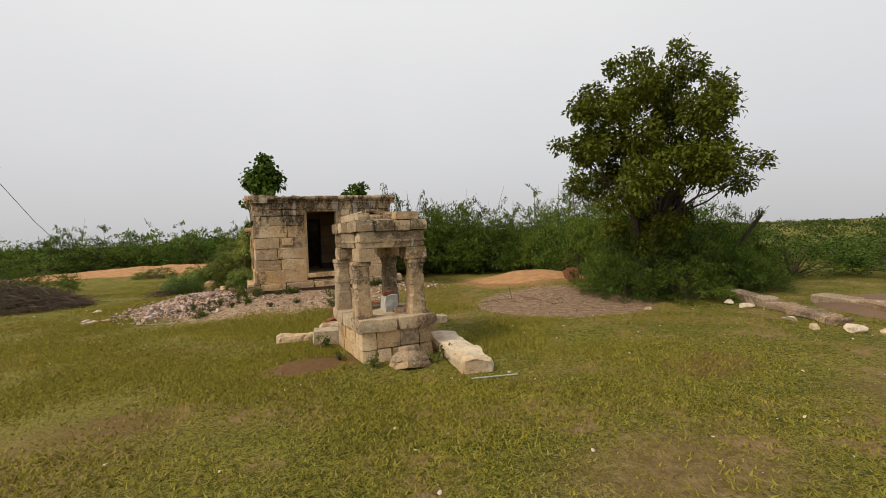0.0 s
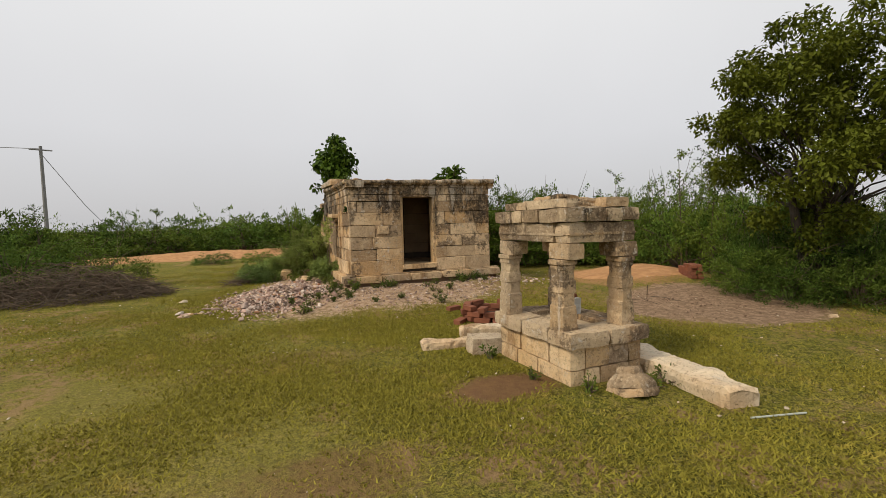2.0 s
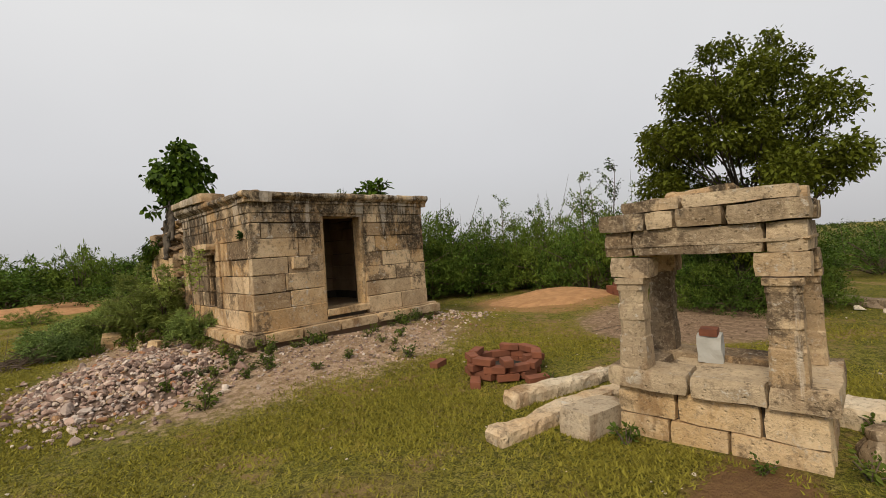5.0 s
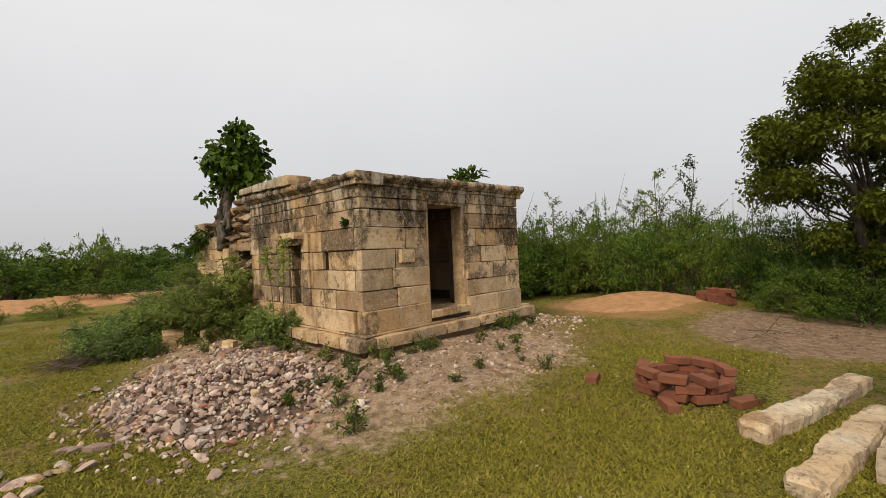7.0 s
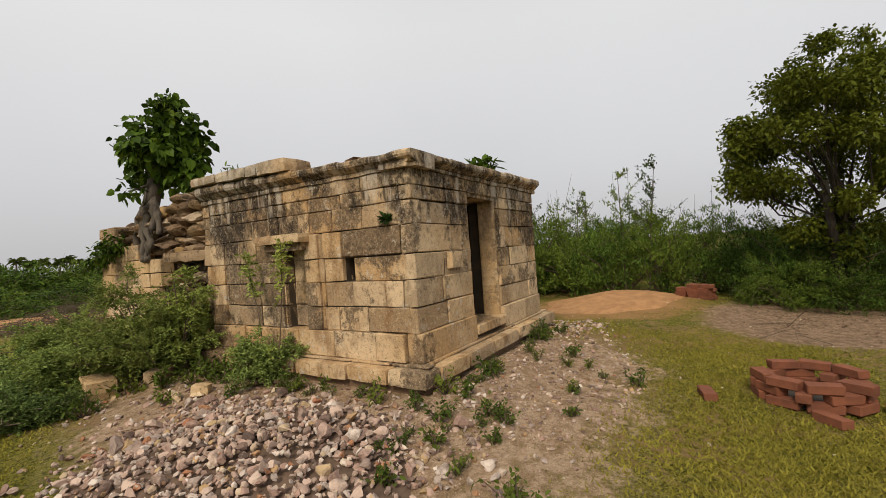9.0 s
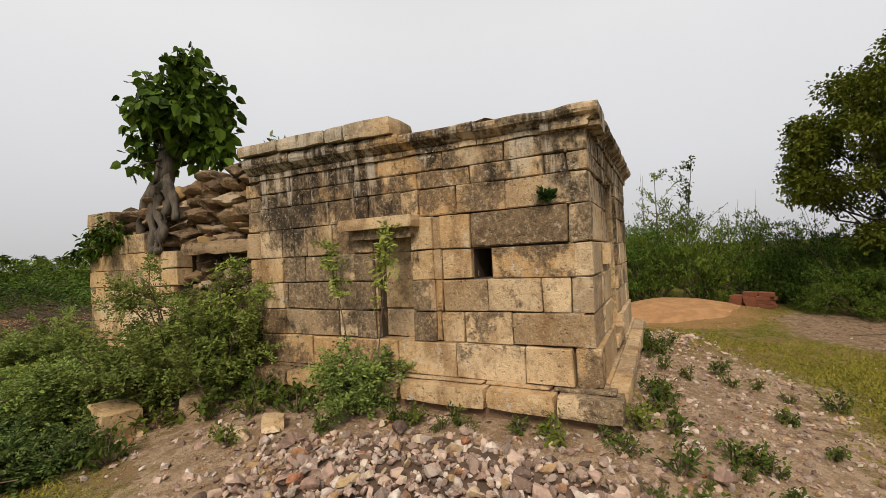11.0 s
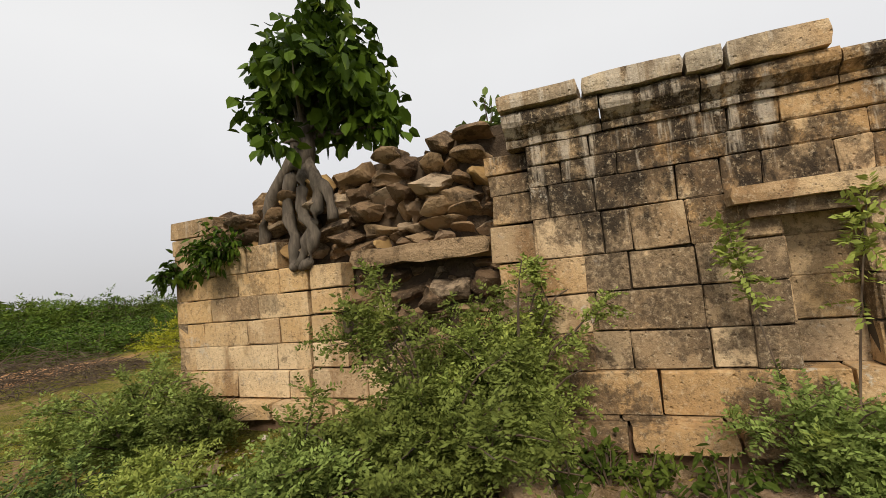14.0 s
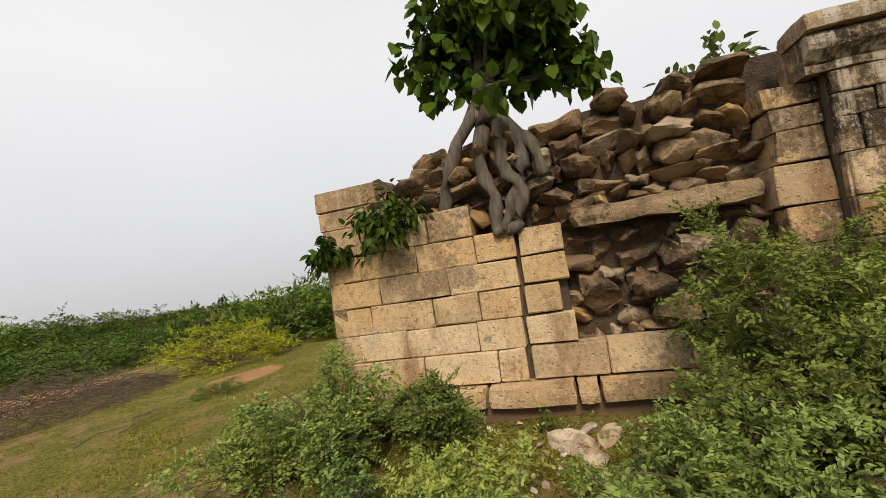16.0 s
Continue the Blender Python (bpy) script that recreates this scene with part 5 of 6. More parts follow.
for i, (x, y, s) in enumerate(((0.3, 10.05, 0.2), (0.05, 10.4, 0.16), (0.75, 10.1, 0.14), (1.0, 10.1, 0.13), (0.0, 10.75, 0.14), (0.02, 11.4, 0.18), (-0.02, 13.0, 0.24), (0.1, 13.3, 0.2), (-0.4, 9.9, 0.2), (-0.2, 9.55, 0.16), (0.5, 9.2, 0.15), (1.0, 9.3, 0.12), (2.6, 10.1, 0.13), (3.1, 10.05, 0.2), (-0.6, 10.2, 0.14),
                                 (0.98, 5.0, 0.13), (0.93, 5.75, 0.2), (1.25, 4.55, 0.17), (2.05, 4.5, 0.22), (1.85, 4.45, 0.14), (1.9, 6.95, 0.14), (-0.3, 15.0, 0.2), (0.15, 15.6, 0.18), (0.2, 16.8, 0.2), (-0.15, 12.75, 0.3), (-0.3, 13.1, 0.26), (0.0, 13.3, 0.32), (-0.45, 13.45, 0.34), (-0.15, 13.6, 0.3), (-0.65, 13.8, 0.3), (-0.1, 11.7, 0.16), (-0.9, 14.3, 0.34), (-1.1, 13.6, 0.28), (0.05, 10.95, 0.16), (-0.35, 12.3, 0.18), (-0.7, 12.9, 0.22))):
    tuft("weed", (x, y, ground_z(x, y)), "small bright green weed at the foot of the stones", 50 + i, 110, s * 0.75, s * 0.2, LEAF_WEED, 0.1, "weed")
rw = random.Random(61)
for i in range(20):
    x, y = (rw.gauss(-0.25, 0.35), rw.gauss(9.6, 0.3)) if i % 3 else (rw.uniform(0.6, 3.0), rw.uniform(8.7, 9.9))
    s = rw.choice((0.09, 0.13, 0.18))
    tuft("weed", (x, y, ground_z(x, y)), "small green weed among the gravel", 700 + i, 110, s, s * 0.22, LEAF_WEED, 0.1, "weed")
for i in range(26):
    x, y = (rw.uniform(0.2, 3.3), rw.uniform(10.08, 10.24)) if i % 2 else (rw.uniform(-0.12, 0.06), rw.uniform(10.2, 13.6))
    s = rw.choice((0.1, 0.14, 0.2))
    tuft("weed", (x, y, ground_z(x, y)), "leafy green weed growing against the plinth", 600 + i, 120, s, s * 0.22, LEAF_WEED, 0.1, "weed")
for i, (x, y, s) in enumerate(((-0.34, 13.7, 0.28), (-0.79, 14.15, 0.36), (-0.42, 12.72, 0.16))):
    ob = part("fallen_block", rough_block((-s / 2, -s * 0.4, -0.03), (s / 2, s * 0.4, s * 0.6), 3, 0.02, i), STONE_FRESH, None)
    ob.matrix_world = pose(x, y, ground_z(x, y), 5, -8, 30 + 50 * i)
    tagged(ob, "fallen squared sandstone block among the shrubs", "stone block")


# scrub
def scrub_mesh(seed, sprays, per, leaf, shoots=7):
    """A thorn-scrub crown of unit radius and height: layered, arching sprays of small leaves with a few taller shoots."""
    rng = np.random.default_rng(seed)
    cs, ds, tv, tf = [], [], [], []
    bumps = rng.uniform(-0.75, 0.75, (6, 2))
    for i in range(sprays + shoots):
        a, u = rng.uniform(0, 2 * np.pi), rng.uniform(0, 1) ** 0.55
        p = np.array([np.cos(a) * u, np.sin(a) * u])
        dome = math.sqrt(max(0.03, 1 - 0.85 * u * u)) * (0.62 + 0.38 * np.exp(-6 * ((bumps - p) ** 2).sum(1)).max())
        if i < sprays:
            c = np.array([p[0], p[1], dome * rng.uniform(0.08, 1.0) ** 0.7])
            d = np.array([np.cos(a), np.sin(a), rng.uniform(-0.1, 0.7)]) + rng.normal(size=3) * 0.35
            ln, m = rng.uniform(0.2, 0.5), per
        else:
            c = np.array([p[0] * 0.8, p[1] * 0.8, dome * 0.8])
            d = np.array([np.cos(a) * 0.4, np.sin(a) * 0.4, 1.0]) + rng.normal(size=3) * 0.3
            ln, m = rng.uniform(0.35, 0.75), int(per * 0.7)
        d /= np.linalg.norm(d)
        t = rng.uniform(0, 1, (m, 1))
        side = np.cross(d, [0, 0, 1])
        side /= max(np.linalg.norm(side), 1e-3)
        w = 0.085 if i < sprays else 0.03
        cs.append(c + d * ln * t - np.array([0, 0, 0.3]) * ln * t * t + side * rng.normal(size=(m, 1)) * w * (1.1 - t * 0.7) + rng.normal(size=(m, 3)) * 0.022)
        ds.append(rng.normal(size=(m, 3)) * 0.6 + d * 0.6 + side * rng.choice([-1, 1], (m, 1)))
        if i % 6 == 0 or i >= sprays:
            tube([(c[0] * 0.15, c[1] * 0.15, 0), c * 0.6 + [0, 0, 0.08], c, c + d * ln * 0.95], [0.018, 0.011, 0.006, 0.002], 4, tv, tf)
    v, f = leaves(rng, np.concatenate(cs), np.concatenate(ds), leaf, 0.34, 0.15, 0.5, 0.0, 2.4)
    v[:, 2] = np.maximum(v[:, 2], -0.02)
    pair = arrays("foliage", v, f), arrays("branchwork", tv, tf)
    pair[0].materials.append(LEAF_SCRUB)
    pair[1].materials.append(TWIG)
    return pair


MID = [scrub_mesh(100 + k, 135, 84, 0.05, 4) for k in range(5)]
LOW = [scrub_mesh(120 + k, 110, 26, 0.095, 1) for k in range(4)]
SCRUB_LABEL = "dense green thorn scrub with feathery shoots"


def scrub(x, y, r, h, k, rz=0, label=SCRUB_LABEL, group="thorn scrub round the clearing", fine=True):
    ob = thing("thorn_bush", label, "shrub", (x, y, ground_z(x, y) - 0.03), rz, group)
    for name, me in zip(("foliage", "branchwork"), (MID if fine else LOW)[k % (5 if fine else 4)]):
        link(name, me, None, ob).matrix_basis = Matrix.Diagonal((r, r, h, 1))
    return ob


def belt():
    r = random.Random(9)
    near = [(7.2, 7.0, 0.7, 1.1), (7.0, 6.3, 0.65, 0.95), (7.6, 5.6, 0.7, 0.85), (9.7, 8.1, 1.1, 2.2), (9.6, 9.2, 1.2, 2.5), (9.7, 10.4, 1.3, 2.6), (9.8, 11.6, 1.3, 2.5), (9.6, 12.8, 1.3, 2.4), (8.2, 13.6, 1.2, 2.2), (8.7, 6.1, 0.8, 0.9), (9.7, 5.7, 0.7, 0.8), (9.9, 6.6, 1.1, 1.9), (10.9, 7.0, 1.2, 2.0), (8.3, 6.7, 1.1, 1.9), (8.8, 6.0, 0.9, 1.5), (7.6, 7.0, 0.7, 1.2), (7.7, 6.2, 0.95, 1.75),
            (14.6, 4.4, 1.4, 1.4), (17.5, 3.0, 1.6, 1.8), (13.2, 6.6, 1.3, 1.3), (-3.4, 22.4, 0.7, 0.6), (-1.6, 22.2, 0.6, 0.6), (-6.8, 15.0, 1.3, 1.7), (-5.5, 15.5, 1.1, 1.3), (-8.3, 14.8, 1.4, 1.9), (3.0, 21.0, 0.35, 0.3)]
    for i in range(15):
        t = i / 14
        near.append((5.0 + 9.2 * t + r.uniform(-0.2, 0.2), 15.2 - 4.4 * t ** 1.5 + r.uniform(-0.4, 0.4), r.uniform(1.2, 1.8), r.choice((1.7, 2.1, 2.4, 2.7, 3.1)) * r.uniform(0.92, 1.08)))
    for i in range(9):
        t = i / 8
        near.append((5.6 + 10.0 * t + r.uniform(-0.4, 0.4), 17.6 - 4.6 * t ** 1.5 + r.uniform(-0.6, 0.6), r.uniform(1.3, 1.9), r.choice((1.6, 2.0, 2.4)) * r.uniform(0.92, 1.08)))
    far = []
    for i in range(28):
        far.append((r.uniform(5.5, 20), r.uniform(19, 25), r.uniform(1.4, 2.3), r.uniform(1.2, 2.2)))
    for i in range(44):
        far.append((-28 + 30 * (i / 43) + r.uniform(-0.5, 0.5), 29.8 + r.uniform(0, 5), r.uniform(1.2, 2.6), r.choice((1.4, 1.8, 2.2, 2.7)) * r.uniform(0.9, 1.1)))
    for i in range(20):
        far.append((r.uniform(15, 32), r.uniform(-4, 10), r.uniform(0.9, 1.9), r.uniform(0.5, 1.1)))
    for i in range(18):
        far.append((r.uniform(-28, -11), r.uniform(14, 28), r.uniform(1.2, 2.0), r.uniform(0.8, 1.7)))
    for i in range(26):
        far.append((r.uniform(5, 22), r.uniform(28, 40), r.uniform(1.2, 2.2), r.uniform(0.6, 1.15)))
    for i, (x, y, rad, h) in enumerate(near):
        scrub(x, y, rad, h, i, r.uniform(0, 360))
    far += [(9.5, 27, 1.4, 1.6), (10.8, 28.2, 1.6, 1.9), (12, 27, 1.5, 1.7), (8, 31, 1.6, 1.2), (5, 32, 1.7, 1.1), (6.5, 36, 2.0, 1.3), (2.5, 35, 1.8, 1.2), (3.5, 40, 2.0, 1.3), (9, 38, 2.2, 1.5), (4, 29, 1.3, 0.9), (1.5, 29, 1.4, 1.0), (-0.5, 27.5, 1.3, 0.9)]
    for i in range(22):
        far.append((4 + 1.1 * i + r.uniform(-0.6, 0.6), 56 + r.uniform(-5, 5), r.uniform(2.4, 3.6), r.uniform(2.2, 3.1)))
    far = [b for b in far if not (4.5 < b[0] < 8.5 and 19 < b[1] < 26)]
    for i, (x, y, rad, h) in enumerate(far):
        scrub(x, y, rad, h, i, r.uniform(0, 360), fine=False)


belt()


def far_scrub():
    """The plain of scrub that runs to the horizon."""
    rng = np.random.default_rng(17)
    vs, fs, off = [], [], 0
    for rmin, rmax, n, per, size in ((28, 60, 420, 260, 0.13), (60, 140, 1000, 90, 0.3), (140, 420, 1100, 52, 0.7)):
        d = np.sqrt(rng.uniform(rmin ** 2, rmax ** 2, n))
        a = rng.uniform(0, 2 * np.pi, n)
        x, y = d * np.cos(a) + 1, d * np.sin(a) + 8
        keep = ~((np.abs(x + 3) < 11) & (y > 18) & (y < 30)) & ~((x > 0) & (x < 14) & (y > 18) & (y < 34))
        x, y, d = x[keep], y[keep], d[keep]
        h = rng.uniform(0.5, 1.45, len(x)) * np.where(rng.random(len(x)) < 0.06, 1.5, 1.0) * (1 + d / 420)
        w = h * rng.uniform(1.0, 2.4, len(x))
        z = rise(x, y)
        u = rng.normal(size=(len(x), per, 3))
        u /= np.linalg.norm(u, axis=2, keepdims=True)
        u[..., 2] = np.abs(u[..., 2])
        u *= rng.uniform(0.5, 1.0, (len(x), per, 1))
        c = np.stack([x[:, None] + u[..., 0] * w[:, None], y[:, None] + u[..., 1] * w[:, None], z[:, None] + u[..., 2] * h[:, None]], -1).reshape(-1, 3)
        v, f = leaves(rng, c, rng.normal(size=c.shape) + u.reshape(-1, 3) * 0.6, size, 0.7, 0.2, 0.5, 0.0, 2.0)
        vs.append(v)
        fs.append(f + off)
        off += len(v)
    ob = link("far_scrub", arrays("far_scrub", np.concatenate(vs), np.concatenate(fs)), LEAF_FAR)
    tagged(ob, "low green scrubland stretching away to the horizon", "scrubland", kind="stuff")


far_scrub()


# ---- brushwood, beams, pole and other outliers ----
def brush_pile(at, rx, ry, h, n, label, seed):
    r = random.Random(seed)
    tv, tf = [], []
    for i in range(n):
        a, u = r.uniform(0, 6.3), math.sqrt(r.random())
        x, y = rx * u * math.cos(a), ry * u * math.sin(a)
        z = h * (1 - u ** 1.5) * r.uniform(0.1, 1.0)
        d = Vector((r.gauss(0, 1), r.gauss(0, 1), r.gauss(0.1, 0.35))).normalized()
        ln = r.uniform(0.3, 0.9)
        p = Vector((x, y, z + 0.02))
        q = [p - d * ln / 2, p + Vector((r.gauss(0, 0.05), r.gauss(0, 0.05), 0.05)), p + d * ln / 2]
        for v in q:
            v.z = max(v.z, 0.005)
        w = r.uniform(0.003, 0.009)
        tube(q, [w, w * 0.8, w * 0.3], 4, tv, tf)
    ob = link("brush_pile", arrays("brush_pile", tv, tf), TWIG)
    ob.location = (*at, ground_z(*at))
    return tagged(ob, label, "brush pile", kind="stuff")


brush_pile((-5.4, 13.5), 2.0, 1.0, 0.8, 1900, "sprawling pile of dry brown thorn branches", 1)
brush_pile((2.5, 24.2), 2.2, 1.4, 0.7, 1000, "heap of dry thorn brushwood in the open field", 2)
brush_pile((-1.9, 14.2), 0.35, 0.25, 0.14, 90, "small bundle of dry twigs on the turf", 3)
brush_pile((4.8, 7.25), 0.7, 0.25, 0.04, 6, "few dead sticks beside the bare earth", 4)
brush_pile((1.6, 21.2), 0.7, 0.3, 0.05, 8, "dead branch lying on the grass", 5)


def beam(a, b, w, h, label, seed, mat=WOOD, za=0.0, zb=0.0):
    """A long squared stone beam lying on the ground."""
    va, vb = Vector((*a, ground_z(*a) + za)), Vector((*b, ground_z(*b) + zb))
    d = vb - va
    bm = bmesh.new()
    bmesh.ops.create_cube(bm, size=1.0)
    bmesh.ops.subdivide_edges(bm, edges=[e for e in bm.edges if abs(e.verts[0].co.x - e.verts[1].co.x) > 0.5], cuts=14, use_grid_fill=True)
    for v in bm.verts:
        q = Vector((v.co.x * d.length, v.co.y * w, (v.co.z + 0.42) * h))
        v.co = q + Vector(noise.noise_vector(q * 2.5 + Vector((seed, 0, 0)))) * 0.035 + Vector(noise.noise_vector(q * 9 + Vector((seed, 0, 0)))) * 0.012
    bmesh.ops.bevel(bm, geom=[e for e in bm.edges if e.calc_face_angle(0) > 1.0], offset=0.02, segments=1, affect="EDGES")
    ob = part("stone_beam", bm, mat)
    ob.matrix_world = Matrix.Translation((va + vb) / 2) @ d.to_track_quat("X", "Z").to_matrix().to_4x4()
    return tagged(ob, label, "stone beam")


beam((8.5, 5.35), (7.85, 4.2), 0.28, 0.16, "long weathered grey stone beam lying in the turf", 4)
beam((7.84, 4.15), (7.2, 3.0), 0.3, 0.11, "cracked grey stone beam half sunk in grass", 6)
beam((9.0, 4.1), (8.3, 2.4), 0.3, 0.16, "dark split beam on a low stone heap", 8, zb=0.05)
heap("soil_mound", 9.2, 3.2, 1.1, 0.9, 0.22, SOIL_DARK, "low heap of brown soil beneath the beams", "earth heap", seed=21)
for i, (x, y, q) in enumerate(((7.65, 4.75, 0.22), (6.7, 3.1, 0.2), (6.9, 2.75, 0.26), (7.5, 4.4, 0.2), (10.5, 7.9, 0.42), (6.3, 5.3, 0.16), (7.0, 3.5, 0.2), (7.2, 2.5, 0.24), (-2.9, 11.8, 0.17), (-0.08, 15.44, 0.3), (-0.27, 15.0, 0.26), (0.0, 15.2, 0.22), (-0.29, 15.96, 0.2), (-0.2, 15.3, 0.2), (0.1, 15.3, 0.18), (-0.35, 15.3, 0.16), (-0.45, 12.7, 0.2), (-0.6, 12.9, 0.22))):
    ob = link("loose_stone", ROCKS[i % 8].copy(), None)
    ob.data.materials.clear()
    ob.data.materials.append(STONE_WHITE)
    ob.matrix_world = pose(x, y, ground_z(x, y) + 0.12 * q, 0, 0, 47 * i) @ Matrix.Diagonal((q * 1.3, q, q * 0.8, 1))
    tagged(ob, "loose pale broken stone on the ground", "stone")


def brick_stack():
    st = thing("brick_stack", "small untidy stack of dark red bricks by the mound", "brick stack", (7.5, 8.62, ground_z(7.5, 8.62) - 0.02), 60)
    r = random.Random(3)
    me = bpy.data.meshes["brick"]
    for l in range(4):
        for i in range(3 if l < 3 else 2):
            for j in range(2):
                link("brick", me, None, st).matrix_basis = pose(-0.36 + 0.24 * i + r.uniform(-0.03, 0.03), -0.07 + 0.13 * j, 0.036 + 0.074 * l, 0, 0, r.uniform(-12, 12))


brick_stack()


def pipe():
    v, f = tube([(1.95, 3.66, ground_z(1.95, 3.66) + 0.012), (2.4, 3.55, ground_z(2.4, 3.55) + 0.012)], [0.008, 0.008], 8)
    tagged(link("plastic_pipe", arrays("plastic_pipe", v, f), plain("white_plastic", (0.42, 0.45, 0.4), (0.34, 0.36, 0.32), 5, 0.5)), "short thin white plastic pipe lying on the grass", "pipe")


pipe()


def leaning_post():
    v, f = tube([(9.3, 6.25, 0.05), (9.75, 5.95, 0.9), (10.2, 5.65, 1.65)], [0.05, 0.045, 0.04], 8)
    tagged(link("leaning_post", arrays("leaning_post", v, f), BARK_DARK), "dark charred post leaning in the scrub", "post")


leaning_post()


def power_pole():
    x, y = POLE
    ob = thing("power_pole", "distant grey concrete power pole with a cross arm", "utility pole", (x, y, ground_z(x, y) - 0.2))
    grey = plain("grey_concrete", (0.24, 0.24, 0.24), (0.18, 0.18, 0.18), 2)
    link("pole", arrays("pole", *tube([(0, 0, 0), (0, 0, 8.6)], [0.16, 0.11], 8)), grey, ob)
    side = Vector((0.9, 0.43, 0))
    link("cross_arm", arrays("cross_arm", *tube([side * -0.7 + Vector((0, 0, 8.3)), side * 0.7 + Vector((0, 0, 8.3))], [0.06, 0.06], 6)), grey, ob)
    link("stay_wire", arrays("stay_wire", *tube([(0, 0, 8.0), side * 2.5 + Vector((0, 0, 4.0)), side * 5.5 + Vector((0, 0, 0))], [0.025, 0.025, 0.025], 4)), grey, ob)
    link("wire", arrays("wire", *tube([side * 0.1 + Vector((0, 0, 8.4)), side * -12 + Vector((0, 0, 7.7)), side * -26 + Vector((0, 0, 8.0))], [0.025] * 3, 4)), grey, ob)


POLE = (-17.6, 46.2)
power_pole()
def tall_shoot(x, y, h, seed):
    rng = np.random.default_rng(seed)
    ob = thing("tall_shoot", "tall thin thorn shoot rising above the scrub", "sapling", (x, y, ground_z(x, y)), group="tall shoots over the scrub")
    tv, tf, cs, ds = [], [], [], []
    lean = rng.normal(size=2) * 0.15
    tube([(0, 0, 0), (lean[0] * 0.4, lean[1] * 0.4, h * 0.5), (lean[0], lean[1], h)], [0.03, 0.018, 0.005], 5, tv, tf)
    for i in range(16):
        u = rng.uniform(0.45, 0.98)
        p = np.array([lean[0] * u, lean[1] * u, h * u])
        a = rng.uniform(0, 6.3)
        d = np.array([np.cos(a), np.sin(a), rng.uniform(0.4, 1.1)])
        ln = h * 0.26 * (1.25 - u) * rng.uniform(0.8, 1.5)
        tube([p, p + d * ln], [0.008, 0.003], 4, tv, tf)
        t = rng.uniform(0.1, 1, (34, 1))
        cs.append(p + d * ln * t + rng.normal(size=(34, 3)) * 0.03)
        ds.append(rng.normal(size=(34, 3)) + d * 0.4)
    link("branchwork", arrays("branchwork", tv, tf), TWIG, ob)["kind"] = "stuff"
    link("foliage", arrays("foliage", *leaves(rng, np.concatenate(cs), np.concatenate(ds), 0.075, 0.45)), LEAF_SCRUB, ob)


for i, (x, y, h) in enumerate(((9.5, 9.6, 3.35), (9.1, 10.1, 3.1), (12.9, 12.3, 3.1), (10.35, 13.8, 3.1), (9.4, 14.0, 2.6), (11.4, 12.9, 2.7), (8.2, 14.6, 2.4), (13.4, 12.0, 3.2), (6.6, 15.6, 2.4), (-12.0, 30.0, 2.9), (-7.0, 31.0, 2.7))):
    tall_shoot(x, y, h, 400 + i)
ob = scrub(5.95, 23.5, 1.3, 1.35, 1, 40, "rounded bush with bright yellow-green leaves", "yellow bush")
for child in ob.children:
    if child.name.startswith("foliage"):
        child.data = child.data.copy()
        child.data.materials.clear()
        child.data.materials.append(LEAF_YELLOW)


def palms():
    rng = np.random.default_rng(5)
    for i in range(15):
        x, y = 36 + 2.1 * i + rng.uniform(-1, 1), 182 + rng.uniform(-4, 4) - 0.6 * i
        ob = thing("palm_tree", "far palm tree, its haze put into pale leaf colour", "palm tree", (x, y, ground_z(x, y)), group="far palms")
        hh = rng.uniform(4.6, 6.6)
        link("trunk", arrays("trunk", *tube([(0, 0, 0), (0.2, 0, hh * 0.6), (0.3, 0, hh)], [0.3, 0.22, 0.18], 6)), BARK, ob)
        a = rng.uniform(0, 6.3, 44)
        c = np.array([[0.3, 0, hh]]) + rng.normal(size=(44, 3)) * 0.25
        d = np.stack([np.cos(a), np.sin(a), rng.uniform(-0.7, 0.9, 44)], 1)
        # crowns take the paler far-scrub colour in place of distance haze
        link("crown", arrays("crown", *leaves(rng, c, d, 2.3, 0.16, 0.2, 0.3, 0.35)), LEAF_FAR, ob)


palms()


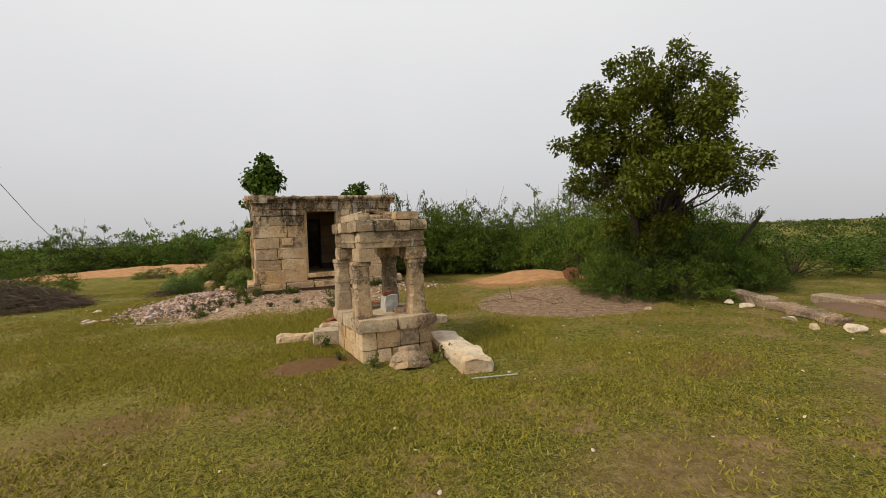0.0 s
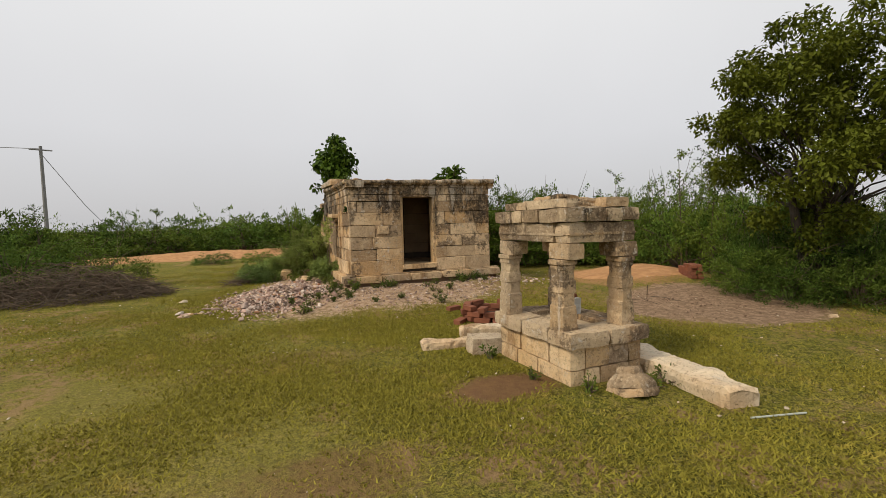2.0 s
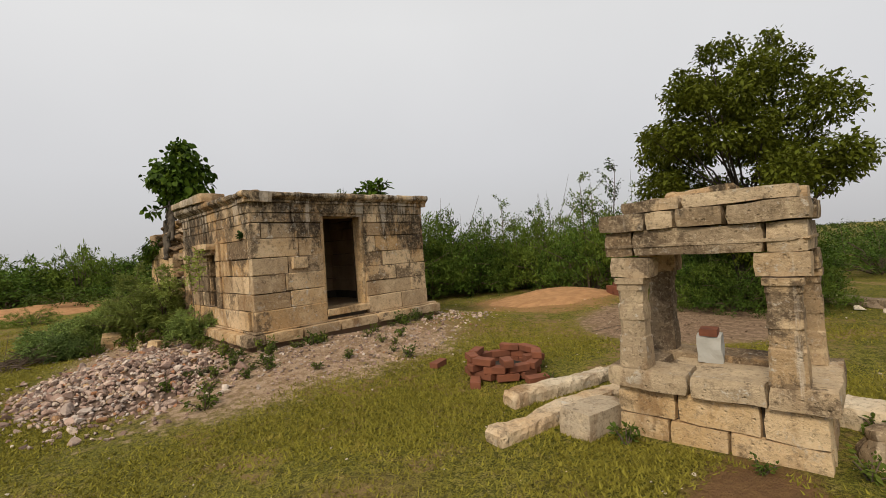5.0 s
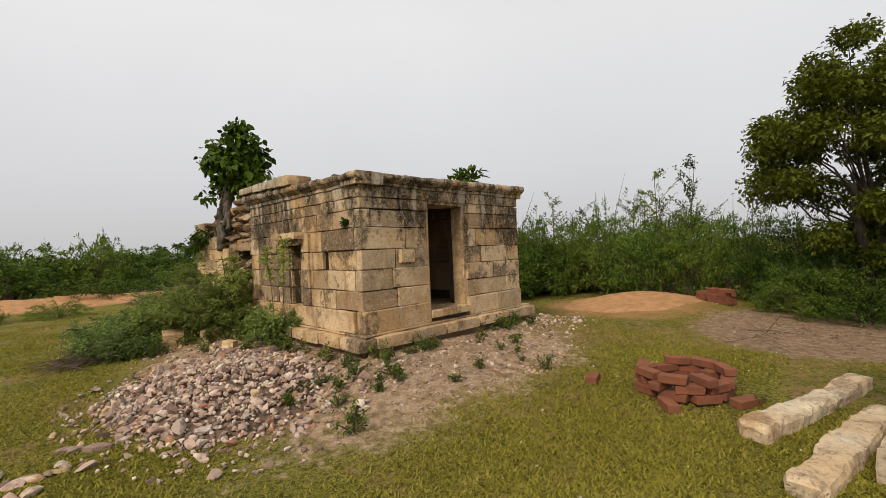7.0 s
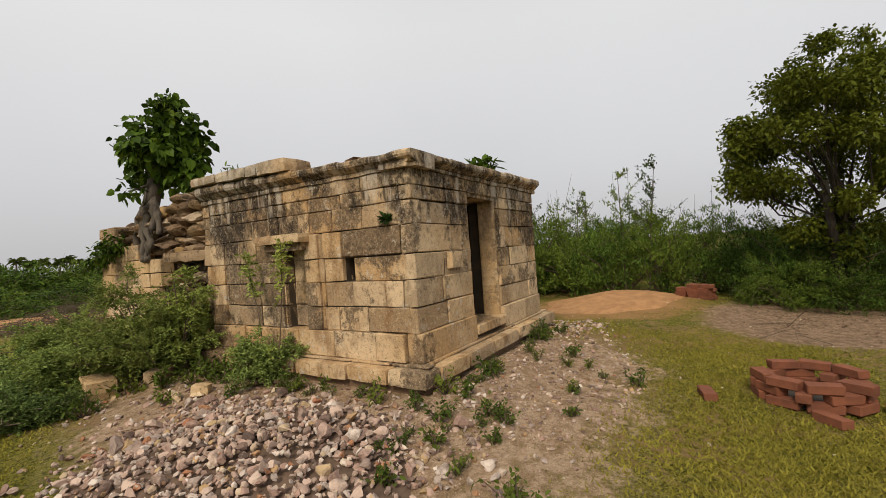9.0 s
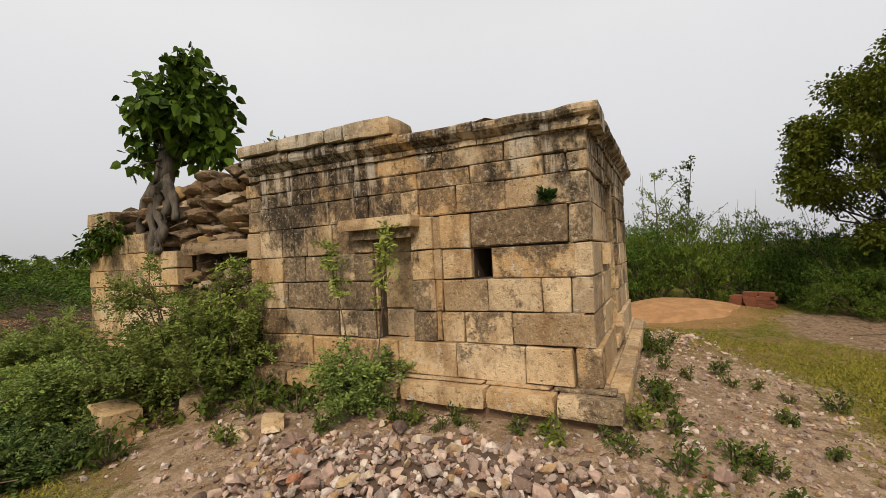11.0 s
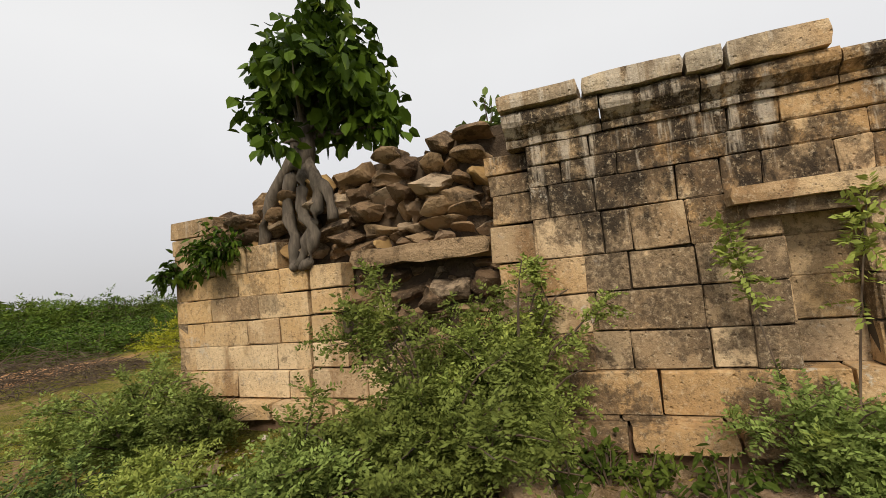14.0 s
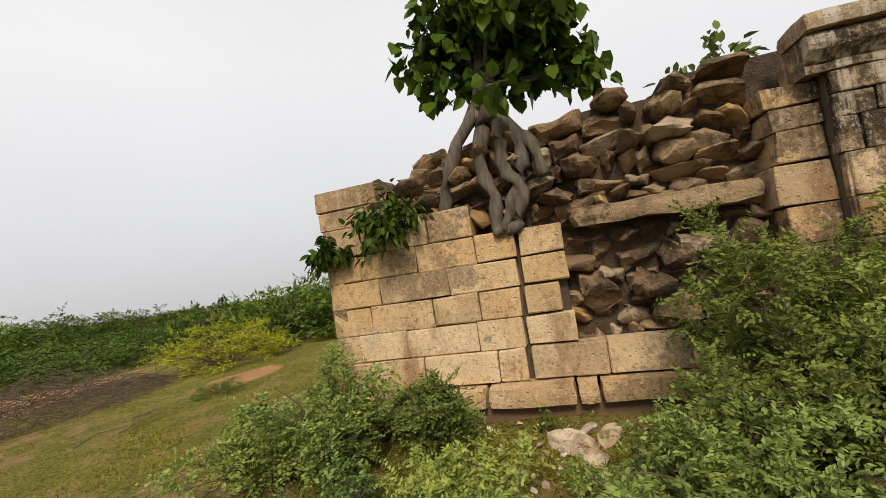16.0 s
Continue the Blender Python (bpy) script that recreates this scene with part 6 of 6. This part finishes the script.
def grass_blades():
    """Short turf: single blades, thickest along the walked strip."""
    rng = np.random.default_rng(2)
    n = 600000
    u = rng.uniform(0, 1, n)
    px = np.interp(u, (0, 0.25, 0.5, 0.75, 1.0), (0.8, -0.6, -0.9, -1.3, -0.9))
    py = np.interp(u, (0, 0.25, 0.5, 0.75, 1.0), (2.6, 5.0, 7.5, 11.0, 19.5))
    x, y = px + rng.normal(size=n) * 2.6 + rng.exponential(1.0, n), py + rng.normal(size=n) * 1.6
    f = np.sin(x * 2.1 + 1.3 * np.sin(y * 1.7)) + np.sin(y * 2.6 + 1.1 * np.sin(x * 2.3 + 1)) + rng.normal(size=n) * 0.9
    keep = f > -0.2 + 0.9 * np.sin(x * 0.9 + 2) * np.sin(y * 0.8)
    keep &= ((x - 1.35) / 2.2) ** 2 + ((y - 9.85) / 1.0) ** 2 > rng.uniform(0.7, 1.5, n)
    keep &= ((x + 0.8) / 1.25) ** 2 + ((y - 11.6) / 2.3) ** 2 > rng.uniform(0.7, 1.4, n)
    keep &= ((x - 5.75) / 1.75) ** 2 + ((y - 6.8) / 1.6) ** 2 > 1
    keep &= ((x - 0.62) / 0.5) ** 2 + ((y - 4.98) / 0.3) ** 2 > rng.uniform(0.5, 1.5, n)
    keep &= ~((x > 0.1) & (x < 3.6) & (y > 10.2) & (y < 17.4))
    keep &= ~((x > 1.05) & (x < 2.1) & (y > 4.6) & (y < 6.0))
    x, y = x[keep], y[keep]
    n = len(x)
    z = rise(x, y) - 0.004
    a = rng.uniform(0, 2 * np.pi, n)
    h, w = rng.uniform(0.01, 0.036, n), rng.uniform(0.005, 0.011, n)
    lx, ly = rng.normal(size=n) * 0.022, rng.normal(size=n) * 0.022
    p0 = np.stack([x - w * np.cos(a), y - w * np.sin(a), z], 1)
    p1 = np.stack([x + w * np.cos(a), y + w * np.sin(a), z], 1)
    p2 = np.stack([x + lx, y + ly, z + h], 1)
    v = np.stack([p0, p1, p2], 1).reshape(-1, 3)
    me = arrays("grass", v, np.arange(n * 3).reshape(-1, 3))
    tagged(link("grass", me, GRASS), "short trampled green turf with dry blades", "grass", kind="stuff")


grass_blades()
